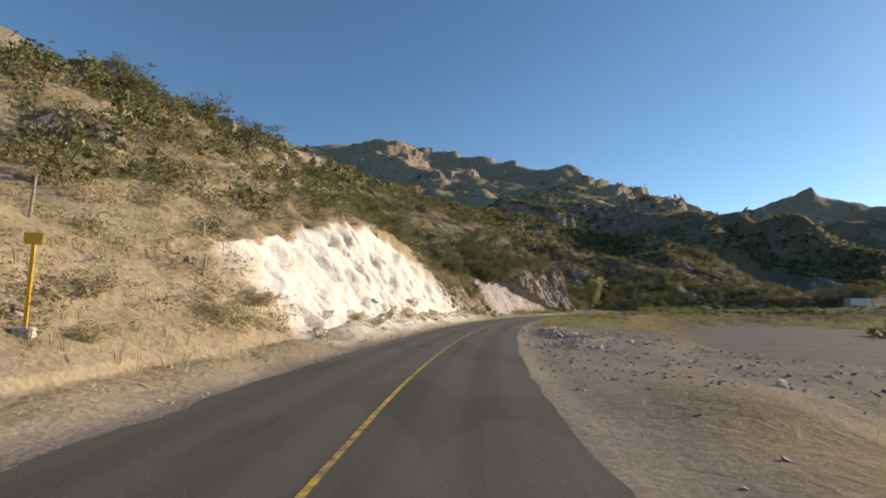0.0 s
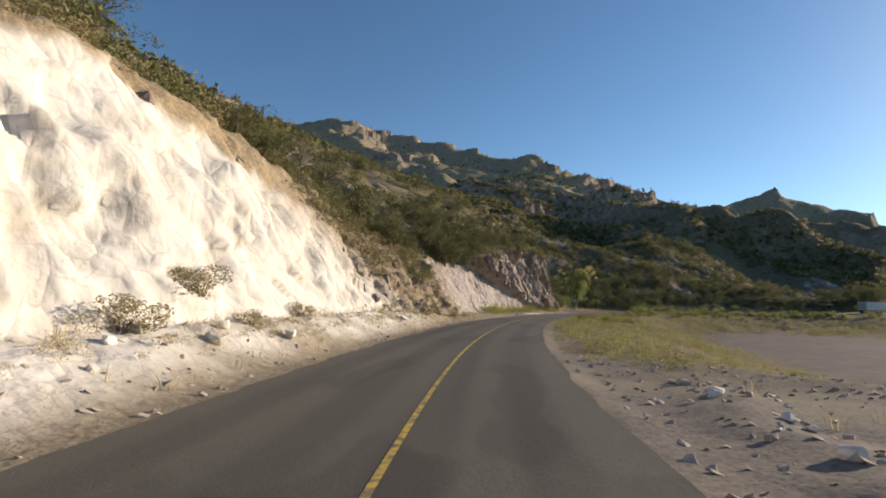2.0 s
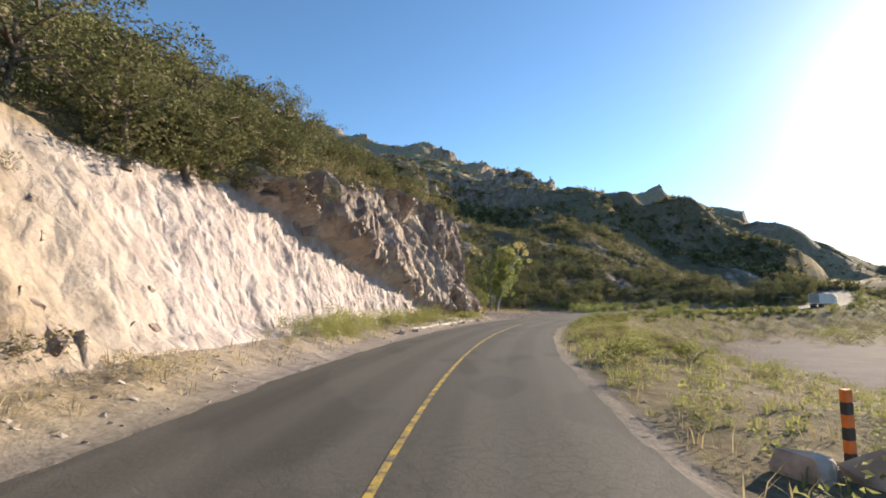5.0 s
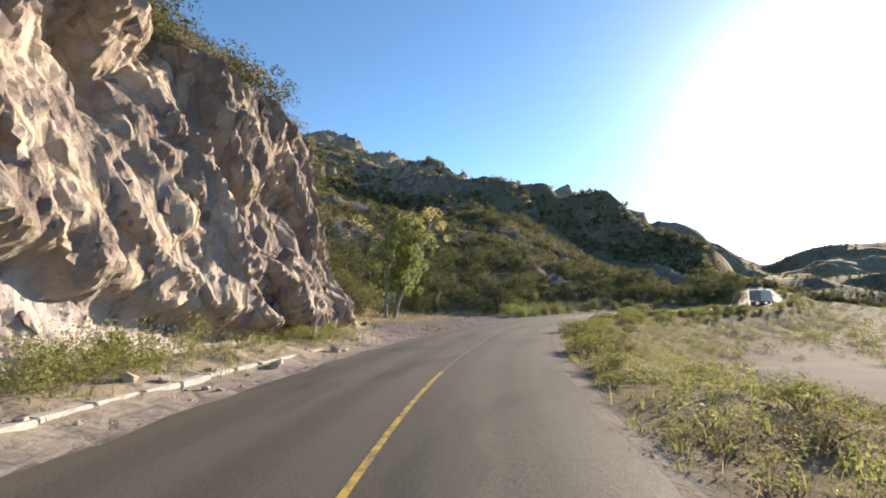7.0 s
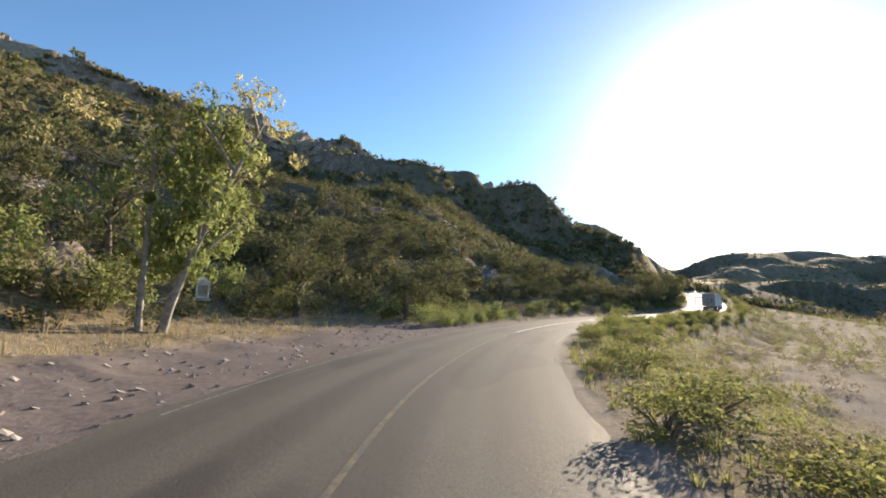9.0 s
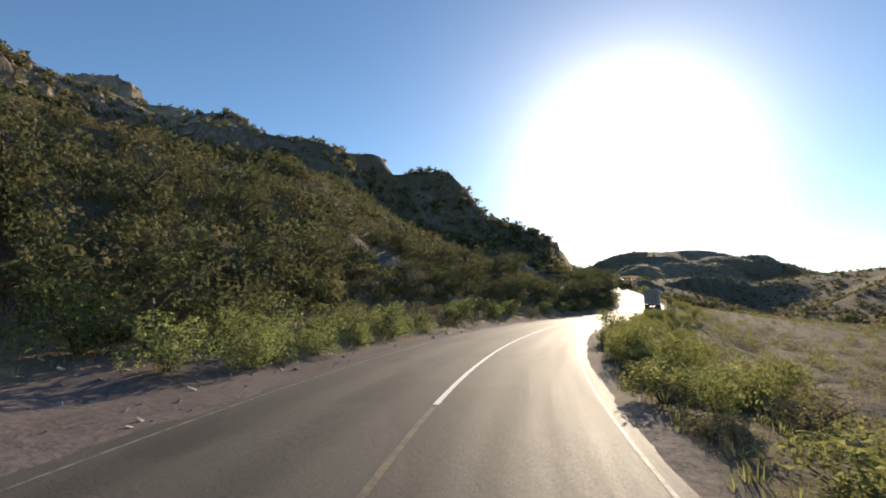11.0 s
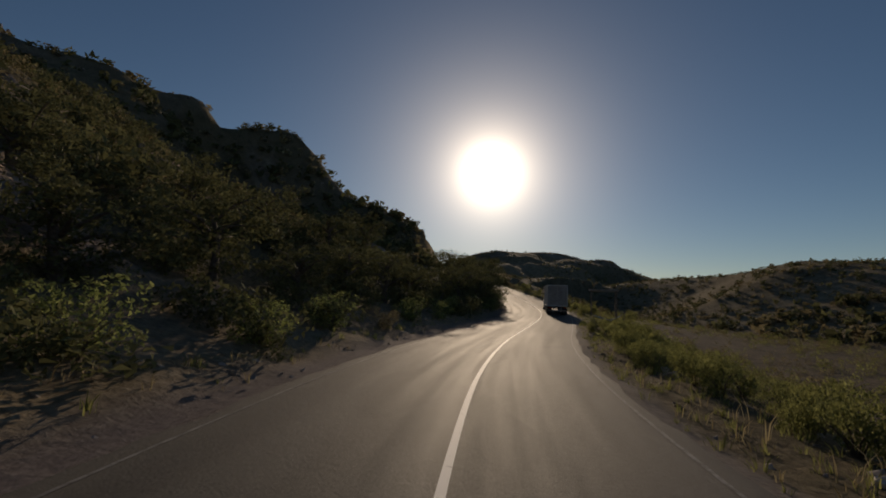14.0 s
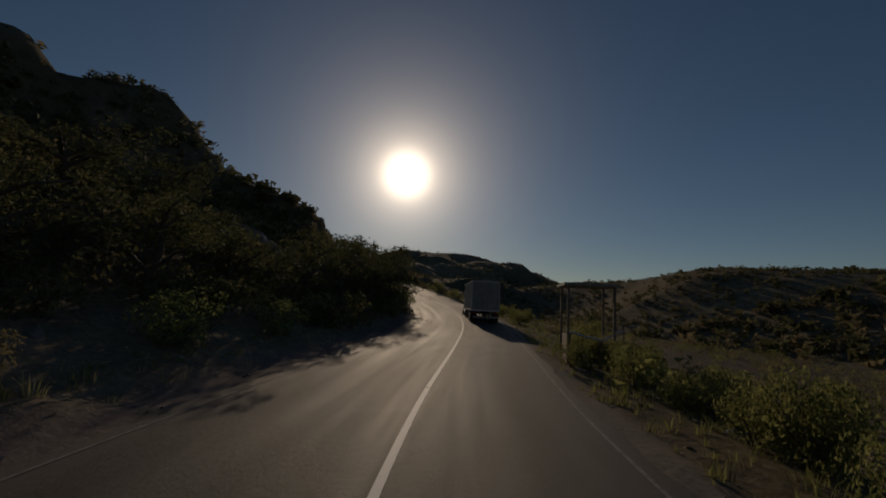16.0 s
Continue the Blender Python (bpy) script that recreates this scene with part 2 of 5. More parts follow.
def leaf_material(name, a, c, trans=0.35):
    """Leaves: the colour varies from leaf to leaf and from plant to plant; light passes through."""
    m, nt, b = nodes_of(name)
    g = nt.nodes.new("ShaderNodeNewGeometry")
    v = tex(nt, "noise", 0.12, 3)
    col = ramp(nt, maths(nt, "ADD", maths(nt, "MULTIPLY", g.outputs["Random Per Island"], 0.5), maths(nt, "MULTIPLY", v, 0.6)), [(0.2, a), (0.8, c)])
    nt.links.new(col, b.inputs["Base Color"])
    b.inputs["Roughness"].default_value = 0.8
    b.inputs["Specular IOR Level"].default_value = 0.04
    t = nt.nodes.new("ShaderNodeBsdfTranslucent")
    nt.links.new(col, t.inputs[0])
    s = nt.nodes.new("ShaderNodeMixShader")
    s.inputs[0].default_value = trans
    nt.links.new(b.outputs[0], s.inputs[1])
    nt.links.new(t.outputs[0], s.inputs[2])
    nt.links.new(s.outputs[0], nt.nodes["Material Output"].inputs[0])
    return m


GROUND, ASPHALT = ground_material(), asphalt_material()
WORN_YELLOW = line_material("worn_yellow_paint", (0.21, 0.165, 0.09), 0.46)
FAINT_LINE = line_material("faint_line_paint", (0.24, 0.23, 0.215))
# the white of the far centre line has the sun's glare in its colour
YELLOW_LINE, GLARE_LINE = line_material("yellow_line_paint", (0.50, 0.34, 0.07)), line_material("glare_white_line_paint", (0.78, 0.76, 0.72), 0.25, 0.45)
OAK = leaf_material("oak_leaves", (0.058, 0.062, 0.03), (0.20, 0.20, 0.095), 0.3)
SHRUB = leaf_material("shrub_leaves", (0.118, 0.10, 0.056), (0.38, 0.315, 0.175), 0.3)
BRIGHT = leaf_material("bright_leaves", (0.10, 0.14, 0.05), (0.36, 0.39, 0.15), 0.48)
GOLD = leaf_material("golden_leaves", (0.32, 0.27, 0.10), (0.60, 0.53, 0.25), 0.5)
DRY = leaf_material("dry_grass_blades", (0.24, 0.18, 0.09), (0.55, 0.46, 0.27), 0.3)
GREEN = leaf_material("green_weed_blades", (0.10, 0.115, 0.04), (0.34, 0.34, 0.13), 0.5)
BARK = plain("bark", (0.13, 0.10, 0.08), 0.9, 0, 0.5, 6)
PALE_BARK = plain("pale_bark", (0.24, 0.215, 0.19), 0.85, 0, 0.4, 5)
STONE = plain("loose_stone", (0.34, 0.285, 0.245), 0.9, 0, 0.35, 2)
PALE_STONE = plain("pale_stone", (0.58, 0.53, 0.49), 0.9, 0, 0.25, 2)

# ---------------------------------------------------------------- the road's course
rng = np.random.default_rng(7)


def smooth(a, b, x):
    t = np.clip((x - a) / (b - a), 0, 1)
    return t * t * (3 - 2 * t)


def keyed(x, pairs):
    """A curve through (station, value) pairs, rounded off."""
    a = np.array(pairs, float)
    xs = np.asarray(x, float)
    return sum(np.interp(xs + o, a[:, 0], a[:, 1]) for o in (-3, -1.5, 0, 1.5, 3)) / 5


# heading along the way: a long right-hand bend, then a left-hand one up the far side of the valley
DS = 0.5
run = np.arange(-60, 420, DS)
HEAD = [(-60, 2), (-20, -1), (0, -3.0), (10, -3.4), (20, -4.5), (30, -6.2), (40, -8.1), (49, -10.3), (58, -12.4), (67, -14.6), (83, -18.4), (91, -20.8), (107, -26.4), (115, -29), (122, -31.5), (129, -33.9), (136, -36.5), (143, -39.1), (149, -41), (155, -43.3), (167, -48.8), (179, -54.2), (190, -59.8), (196, -62.5), (206, -67.7), (216, -73.2), (225, -78), (238, -82), (262, -80), (285, -70), (310, -56), (340, -48), (370, -66), (400, -95), (420, -110)]
head = np.radians(keyed(run, HEAD))
cx = np.cumsum(-np.sin(head)) * DS
cy = np.cumsum(np.cos(head)) * DS
i0 = int(60 / DS)
cx, cy = cx - cx[i0], cy - cy[i0]
# the middle line lies to the left of the driven way
LINE_OFF = [(-60, 1.9), (14, 2.0), (44, 1.2), (78, 1.15), (119, 1.7), (134, 1.95), (149, 1.85), (161, 2.25), (176, 2.0), (192, 1.5), (204, 1.2), (214, 1.3), (224, 1.7), (239, 2.45), (265, 2.9), (420, 2.9)]
off = keyed(run, LINE_OFF)
cx, cy = cx - np.cos(head) * off, cy - np.sin(head) * off
cz = keyed(run, [(-60, 0), (238, 0), (262, 0.3), (285, 1.2), (300, 2.4), (345, 8), (420, 12.5)])
LEFT, RIGHT = 4.7, -3.75


def station(x, y):
    """Nearest station along the middle line and the distance to the left of it, for arrays of places."""
    x, y = np.ravel(x), np.ravel(y)
    best = np.empty(len(x), int)
    sx, sy = cx[::4], cy[::4]
    for a in range(0, len(x), 20000):
        dd = (x[a:a + 20000, None] - sx) ** 2 + (y[a:a + 20000, None] - sy) ** 2
        best[a:a + 20000] = dd.argmin(1) * 4
    nx, ny = -np.cos(head[best]), -np.sin(head[best])
    fx, fy = x - cx[best], y - cy[best]
    d = fx * nx + fy * ny
    along = -fx * np.sin(head[best]) + fy * np.cos(head[best])
    far = np.hypot(fx, fy)
    d = np.where(np.abs(along) > 3, np.where(d < 0, -far, far), d)
    return run[best] + np.clip(along, -2, 2), d


def at(s, d, z=0.0):
    """World place of a station and an offset to the left (arrays or numbers)."""
    x, y, h = np.interp(s, run, cx), np.interp(s, run, cy), np.interp(s, run, head)
    return x - np.cos(h) * d, y - np.sin(h) * d, z


# ---------------------------------------------------------------- relief
def hash2(ix, iy, seed):
    v = np.sin(ix * 127.1 + iy * 311.7 + seed * 74.7) * 43758.5453
    return v - np.floor(v)


def vnoise(x, y, seed=0):
    ix, iy = np.floor(x), np.floor(y)
    fx, fy = x - ix, y - iy
    fx, fy = fx * fx * (3 - 2 * fx), fy * fy * (3 - 2 * fy)
    a, b2, c, d = hash2(ix, iy, seed), hash2(ix + 1, iy, seed), hash2(ix, iy + 1, seed), hash2(ix + 1, iy + 1, seed)
    return (a * (1 - fx) + b2 * fx) * (1 - fy) + (c * (1 - fx) + d * fx) * fy - 0.5


def fbm(x, y, octaves=5, seed=0, gain=0.5):
    total, amp = 0, 1.0
    for o in range(octaves):
        total = total + amp * vnoise(x, y, seed + o * 13)
        x, y, amp = x * 2.03 + 11.3, y * 2.03 - 7.1, amp * gain
    return total


def facets(x, y, seed=0, tilt=0.9, round_off=0.9):
    """Broken rock: the upper hull of many sloping faces, so that blocks bulge and meet in sharp clefts."""
    ix, iy = np.floor(x), np.floor(y)
    h = np.full(x.shape, -9.0)
    for ox in (-2, -1, 0, 1, 2):
        for oy in (-2, -1, 0, 1, 2):
            jx, jy = ix + ox, iy + oy
            px, py = x - jx - hash2(jx, jy, seed), y - jy - hash2(jx, jy, seed + 5)
            mine = (hash2(jx, jy, seed + 9) - 0.5) * 0.9 + tilt * ((hash2(jx, jy, seed + 2) - 0.5) * px + (hash2(jx, jy, seed + 3) - 0.5) * py) - round_off * (px * px + py * py)
            h = np.maximum(h, mine)
    return h


def blocks(x, y, seed=0, tilt=0.5, steep=1.6):
    """Fractured rock: flat tilted faces with steep broken sides that meet in clefts."""
    ix, iy = np.floor(x), np.floor(y)
    h = np.full(x.shape, -9.0)
    for ox in (-2, -1, 0, 1, 2):
        for oy in (-2, -1, 0, 1, 2):
            jx, jy = ix + ox, iy + oy
            px, py = x - jx - hash2(jx, jy, seed), y - jy - hash2(jx, jy, seed + 5)
            ang = (hash2(jx, jy, seed + 7) - 0.5) * 1.3
            u, w = px * np.cos(ang) + py * np.sin(ang), py * np.cos(ang) - px * np.sin(ang)
            top = tilt * ((hash2(jx, jy, seed + 2) - 0.5) * u + (hash2(jx, jy, seed + 3) - 0.5) * w)
            side = np.minimum(steep * (0.62 - np.abs(u)), steep * (0.62 - np.abs(w)))
            side = np.minimum(side, steep * 0.8 * (0.75 - np.abs(u * 0.7 + w * 0.7)))
            h = np.maximum(h, (hash2(jx, jy, seed + 9) - 0.5) * 0.75 + np.minimum(top, side))
    return np.maximum(h, -1.4)


RIDGES = [  # crest lines (x, y, height) with their fall to each side and rounding
    (0.52, 9, [(-420, 980, 330), (-67, 830, 288), (105, 730, 222), (150, 560, 147), (162, 450, 102), (161, 355, 72), (170, 316, 55), (178, 308, 54)]),
    (0.60, 7, [(-130, -60, 48), (-110, 40, 50), (-88, 110, 56), (-60, 180, 62), (-10, 250, 60), (20, 300, 62), (60, 350, 72), (100, 440, 96)]),
    (0.55, 5, [(161, 355, 74), (166, 262, 46), (158, 225, 26)]),
    (0.9, 4, [(213, 283, 53), (220, 270, 42.5), (223, 258, 37), (246, 250, 26), (266, 244, 16)]),
    (0.9, 4, [(211, 284, 52), (205, 240, 19), (195, 216, 8)]),
    (2.0, 5, [(176, 309, 56), (189, 300, 70), (204, 292, 71.5), (211.5, 287, 70.5)]),
    (0.62, 20, [(250, 560, 76), (376, 492, 117), (418, 462, 98), (457, 432, 58), (530, 380, 24)]),
    (0.40, 14, [(490, 310, 44), (567, 280, 50), (640, 245, 36)]),
    (0.12, 10, [(360, 190, 15), (255, 140, 12), (325, 112, 20), (480, 20, 34), (620, -160, 40)]),
]


def ridge_field(x, y):
    z = np.full(x.shape, -4.0)
    wob = fbm(x / 90, y / 90, 5, 3) * 34
    for fall, rnd, pts in RIDGES:
        best = np.full(x.shape, -1e3)
        for (ax, ay, az), (bx, by, bz) in zip(pts, pts[1:]):
            ux, uy = bx - ax, by - ay
            t = np.clip(((x - ax) * ux + (y - ay) * uy) / (ux * ux + uy * uy), 0, 1)
            dist = np.hypot(x - ax - t * ux, y - ay - t * uy)
            h = az + t * (bz - az) - fall * (np.sqrt(dist * dist + rnd * rnd) - rnd)
            best = np.maximum(best, h + wob * np.clip(dist / 60, 0.08, 1) * min(1, fall * 2))
        k = 6.0
        m = np.clip(0.5 + 0.5 * (best - z) / k, 0, 1)
        z = z * (1 - m) + best * m + k * m * (1 - m)
    return z


def crags(x, y, z):
    """Cliff bands on the high ground."""
    step = 24.0
    q = z / step + fbm(x / 120, y / 120, 3, 21) * 1.2
    f = q - np.floor(q)
    lift = (smooth(0.42, 0.56, f) - f) * step * 0.4
    mask = smooth(22, 50, z) * smooth(-0.12, 0.15, fbm(x / 70, y / 70, 3, 31)) * (1 - 0.85 * np.exp(-(np.hypot(x - 196, y - 296) / 34) ** 2))
    val = blocks(x / 13, y / 13, 4, 0.8, 1.6) + 0.4 * blocks(x / 6, y / 6, 14, 0.8, 1.6)
    wall = 1 + 0.8 * np.exp(-(np.hypot(x - 160, y - 380) / 110) ** 2)
    return lift * mask * wall + mask * val * 3.4 * wall * smooth(0.3, 0.55, f) * (1 - smooth(0.75, 1.0, f)), mask * smooth(0.38, 0.46, f) * (1 - smooth(0.6, 0.72, f))


TOE = [(-60, 7), (15, 7.5), (30, 8.6), (100, 8.6), (118, 9.2), (146, 9.0), (155, 9.3), (163, 13), (182, 14), (196, 9), (215, 7.5), (420, 7)]
CUT = [(-60, 3), (18, 4.2), (28, 6.2), (36, 8.0), (46, 10.6), (60, 13), (72, 11.8), (88, 8.6), (98, 7.6), (106, 7.6), (112, 8.0), (118, 9.4), (126, 11.4), (132, 12.2), (146, 12.4), (150, 11), (151.5, 6.5), (153, 2.6), (158, 1.8), (162, 1.0), (185, 0.8), (215, 1.5), (420, 1.5)]
WIDE = [(-60, 6), (20, 6), (34, 5.6), (60, 7), (88, 6.5), (104, 4.5), (114, 3.0), (130, 2.6), (145, 1.5), (151, 1.5), (156, 3.5), (160, 3), (420, 3)]
RISE = [(-60, 0.5), (20, 0.54), (60, 0.62), (80, 0.64), (100, 0.6), (150, 0.58), (165, 0.42), (200, 0.46), (230, 0.55), (265, 0.4), (300, 0.15), (420, 0.05)]
BED = [(-60, -2.5), (10, -3), (40, -4), (420, -4)]


def hill_left(s, d, x, y):
    """Height of the hillside to the left, above the cut."""
    e = keyed(s, TOE) + keyed(s, WIDE)
    g = ridge_field(x, y)
    near = keyed(s, CUT) + np.interp(s, run, cz) + keyed(s, RISE) * np.maximum(0, d - e) + fbm(x / 14, y / 14, 4, 8) * 3.2 * smooth(0, 12, d - e)
    k = np.maximum(smooth(38, 95, d), smooth(300, 400, s))
    return near * (1 - k) + g * k


def fall_right(s, d, x, y):
    """Height of the ground to the right of the road: shoulder, bank and the dry bed inside the bend."""
    a = -d
    lay_by = smooth(8, 20, s) * (1 - smooth(52, 66, s))
    lip = 5.2 + 9 * lay_by
    bed = keyed(s, BED)
    z = -0.12 * smooth(3.75, 4.6, a) + (bed + 0.12) * smooth(lip, lip + 13 + 11 * smooth(50, 70, s) * (1 - smooth(125, 150, s)), a)
    z = z + fbm(x / 6, y / 6, 4, 15) * (0.25 - 0.22 * smooth(14, 22, a) + 0.5 * smooth(5, 20, a) * (1 - smooth(16, 26, a)))
    z = z + (0.24 + fbm(x / 1.6, y / 1.6, 3, 16) * 0.3) * np.exp(-((a - 7.6 - fbm(x / 7, y / 7, 2, 18) * 2) / 1.0) ** 2) * smooth(27, 33, s) * (1 - smooth(50, 58, s))
    z = np.interp(s, run, cz) * (1 - smooth(10, 60, a)) + z
    g = ridge_field(x, y)
    return np.where(a < 3.7, np.interp(s, run, cz), z * (1 - smooth(50, 110, a)) + g * smooth(50, 110, a))


def surface(x, y):
    """Height of the ground at any place."""
    shape = np.shape(x)
    x, y = np.ravel(np.asarray(x, float)), np.ravel(np.asarray(y, float))
    s, d = station(x, y)
    e, w = keyed(s, TOE), keyed(s, WIDE)
    z0 = np.interp(s, run, cz)
    left = np.where(d > e + w, hill_left(s, np.maximum(d, e + w), x, y), z0 + 0.5 * smooth(4.8, 8, d) + keyed(s, CUT) * np.clip((d - e) / w, 0, 1))
    z = np.where(d > LEFT, left, fall_right(s, np.minimum(d, 0), x, y))
    return z.reshape(shape)


def sheet(name, P, attrs, uv=None, mats=(), flat=None):
    """A smooth grid mesh from an (n, m, 3) array."""
    n, m = P.shape[:2]
    idx = np.arange(n * m).reshape(n, m)
    quads = np.stack([idx[:-1, :-1], idx[1:, :-1], idx[1:, 1:], idx[:-1, 1:]], -1).reshape(-1, 4)
    return mesh_object(name, P.reshape(-1, 3), quads, {k: v.ravel() for k, v in attrs.items()}, mats, uv, True if flat is None else ~flat[:-1, :-1].ravel())


def mesh_object(name, verts, quads, attrs, mats, uv=None, smooth_shade=True):
    me = bpy.data.meshes.new(name)
    k = quads.shape[1]
    me.vertices.add(len(verts))
    me.vertices.foreach_set("co", np.ascontiguousarray(verts, dtype=np.float32).ravel())
    me.loops.add(quads.size)
    me.loops.foreach_set("vertex_index", quads.astype(np.int32).ravel())
    me.polygons.add(len(quads))
    me.polygons.foreach_set("loop_start", np.arange(0, quads.size, k, dtype=np.int32))
    me.polygons.foreach_set("use_smooth", np.broadcast_to(np.asarray(smooth_shade, bool), len(quads)).copy())
    for key, val in attrs.items():
        a = me.attributes.new(key, "FLOAT", "POINT")
        a.data.foreach_set("value", np.ascontiguousarray(val, dtype=np.float32))
    if uv is not None:
        layer = me.uv_layers.new(name="UVMap")
        layer.data.foreach_set("uv", np.ascontiguousarray(uv[quads.ravel()], dtype=np.float32).ravel())
    for mm in mats:
        me.materials.append(mm)
    me.update(calc_edges=True)
    me.validate()
    return new(name, me)


# near ground: one sheet in stations along the road
S = np.r_[np.arange(-40, 22, 0.8), np.arange(22, 98, 0.31), np.arange(98, 162, 0.19), np.arange(162, 330, 0.9)]
ns = len(S)
toe, cut, wide = keyed(S, TOE), keyed(S, CUT), keyed(S, WIDE)
z0 = np.interp(S, run, cz)
apron = 0.5 + 0.8 * smooth(28, 38, S) * (1 - smooth(86, 98, S))
cols_d, cols_z, regs = [], [], []
right = -np.r_[np.linspace(58, 26, 17)[:-1], np.linspace(26, 3.68, 46)]
for d in right:
    cols_d.append(np.full(ns, d)); cols_z.append(fall_right(S, np.full(ns, d), *at(S, d)[:2])); regs.append(0)
for f in (0.15, 0.5, 0.85):
    dd = np.full(ns, RIGHT + f * (LEFT - RIGHT)); cols_d.append(dd); cols_z.append(z0 - 0.05); regs.append(1)
for f in np.linspace(0, 1, 12)[:-1]:
    dd = (LEFT + 0.02) + f * (toe - LEFT)
    x, y, _ = at(S, dd)
    cols_d.append(dd); cols_z.append(z0 - 0.02 + apron * smooth(0.1, 1, f) + fbm(x / 2.2, y / 2.2, 4, 40) * 0.35 * smooth(0.1, 0.5, f)); regs.append(2)
NB = 78
for k in range(NB):
    f = k / (NB - 1)
    cols_d.append(toe + wide * f); cols_z.append(z0 + apron + (cut - apron) * f); regs.append(3)
for k, t in enumerate(np.linspace(0, 1, 46)[1:]):
    dd = toe + wide + (72 - toe - wide) * t ** 1.4
    cols_d.append(dd); cols_z.append(hill_left(S, dd, *at(S, dd)[:2])); regs.append(4)
D, Z = np.stack(cols_d, 1), np.stack(cols_z, 1)
SS = np.repeat(S[:, None], D.shape[1], 1)
regs = np.array(regs)
F = np.zeros_like(D)
F[:, regs == 3] = np.linspace(0, 1, NB)[None]
F[:, regs == 4] = 1.0
face = (regs == 3)[None] * np.ones_like(D)
rim = np.where(regs[None] == 4, np.exp(-(D - (toe + wide)[:, None]) / 2.5), face)

# the cut face: chalk with hollows and ribs, then rubble, then a leaning fractured crag over a pale bank
chalk_zone = smooth(25, 31, SS) * (1 - smooth(66, 84, SS + (F - 0.5) * 14))
crag_zone = smooth(98, 110, SS) * (1 - smooth(151, 157, SS))
rubble_zone = np.clip(smooth(66, 82, SS) - crag_zone, 0, 1) * (1 - smooth(100, 106, SS))
along, up = SS, Z
# hollows and gullies in the chalk
gully = fbm(along / 3.2 + up * 0.10, up / 9 + 3, 4, 51)
bow = fbm(along / 4, up / 5, 2, 58)
sculpted = 0.12 + 1.05 * smooth(-0.06, 0.16, fbm(along / 5 + 3, up / 6, 3, 57))
hollow = -facets(along / 1.7 + bow * 1.1 + up * 0.10, up / 3.8 + bow, 62, 1.3, 0.8)
hollow2 = -facets(along / 0.75 + bow * 2, up / 1.7 + bow * 2, 64, 1.2, 0.8)
scoop = np.maximum(0, 0.3 - np.hypot(*[q - np.floor(q) - 0.5 for q in (along / 4.7 + bow * 2.4, up / 3.6 + bow * 2 + np.floor(along / 4.7 + bow * 2.4) * 0.37)]))
creased = blocks(along / 1.9 + bow + up * 0.16, up / 3.1 + bow * 0.7, 72, 0.7, 3.0)
creased2 = blocks(along / 0.8 + bow * 2 + up * 0.2, up / 1.3 + bow, 74, 0.9, 2.4)
push_chalk = gully * 0.9 + hollow * 1.0 * sculpted + hollow2 * 0.38 * sculpted + creased * 0.85 * sculpted + creased2 * 0.3 * sculpted - np.minimum(scoop, 0.12) * 4.0 + fbm(along / 0.6, up / 1.2, 3, 71) * 0.12 + fbm(along / 0.9, up / 0.9, 3, 70) * 0.18
warp = fbm(along / 3.0, up / 4.5, 2, 66) * 0.9
big_h = blocks(along / 3.1 + up * 0.16 + warp, up / 5.6 - along * 0.05 + warp * 0.5, 80, 1.1, 2.8)
val = blocks(along / 1.15 + up * 0.26 + warp * 1.3, up / 2.3 - along * 0.12 + warp, 84, 1.2, 3.4)
val2 = blocks(along / 0.55 + up * 0.3 + warp * 2, up / 0.95 + warp, 88, 1.2, 2.6)
ribs = 0.22 - np.abs(fbm(along / 1.1 + up * 0.42 + warp, up / 6 - along * 0.05, 2, 61)) + 0.25 * (0.2 - np.abs(fbm(along / 0.5 + up * 0.5 + warp, up / 2.6, 2, 63)))
block = big_h * 1.7 + val * 0.5 + val2 * 0.18 + ribs * 1.0 + fbm(along / 9, up / 9, 3, 90) * 1.3 + fbm(along / 0.7, up / 2.0, 3, 92) * 0.2
seam = 11.5 - (along - 104) * 0.30 + fbm(along / 5, along * 0 + 2.5, 3, 95) * 0.8 + val * 0.8 + val2 * 0.3   # height of the foot of the crag
over = smooth(seam - 0.5, seam + 0.8, up) * crag_zone
tuff_bulge = fbm(along / 4, up / 5, 3, 97) * 0.6 + fbm(along / 0.7, up / 0.8, 4, 94) * 0.24 - facets(along / 0.55 + warp, up / 0.9 + warp, 98, 1.2, 0.8) * 0.13 + val2 * 0.1
rubble = val2 * 0.6 + val * 0.8 + fbm(along / 1.2, up / 2.2, 4, 93) * 1.3
push = chalk_zone * push_chalk + rubble_zone * rubble + crag_zone * (over * (block + (0.5 + 1.05 * (1 - smooth(126, 137, along))) + 0.6 * smooth(0, 4, up - seam) - (0.16 - 0.12 * smooth(126, 140, along)) * np.maximum(0, up - seam)) + (1 - over) * (tuff_bulge - 0.5))
plainface = np.clip(1 - chalk_zone - rubble_zone - crag_zone, 0, 1)
push = push + plainface * (fbm(along / 2.2, up / 2.5, 4, 99) * 1.0)
env = np.where(regs[None] == 3, smooth(0, 0.10, F), np.where(regs[None] == 4, rim, 0)) * smooth(1.0, 4.0, np.repeat(cut[:, None], D.shape[1], 1))
D = D - push * env
Z = Z + np.where(regs[None] == 4, rim * fbm(along / 1.5, D / 1.5, 3, 33) * 1.2, 0) * smooth(2, 6, cut)[:, None]
rough_hill = np.where(regs[None] == 4, 1 - rim, 0)
X, Y, _ = at(SS, D)
rock_out = smooth(0.24, 0.34, fbm(X / 9, Y / 9, 4, 111)) * rough_hill
bv = facets(X / 2.2, Y / 2.2, 12, 1.2)
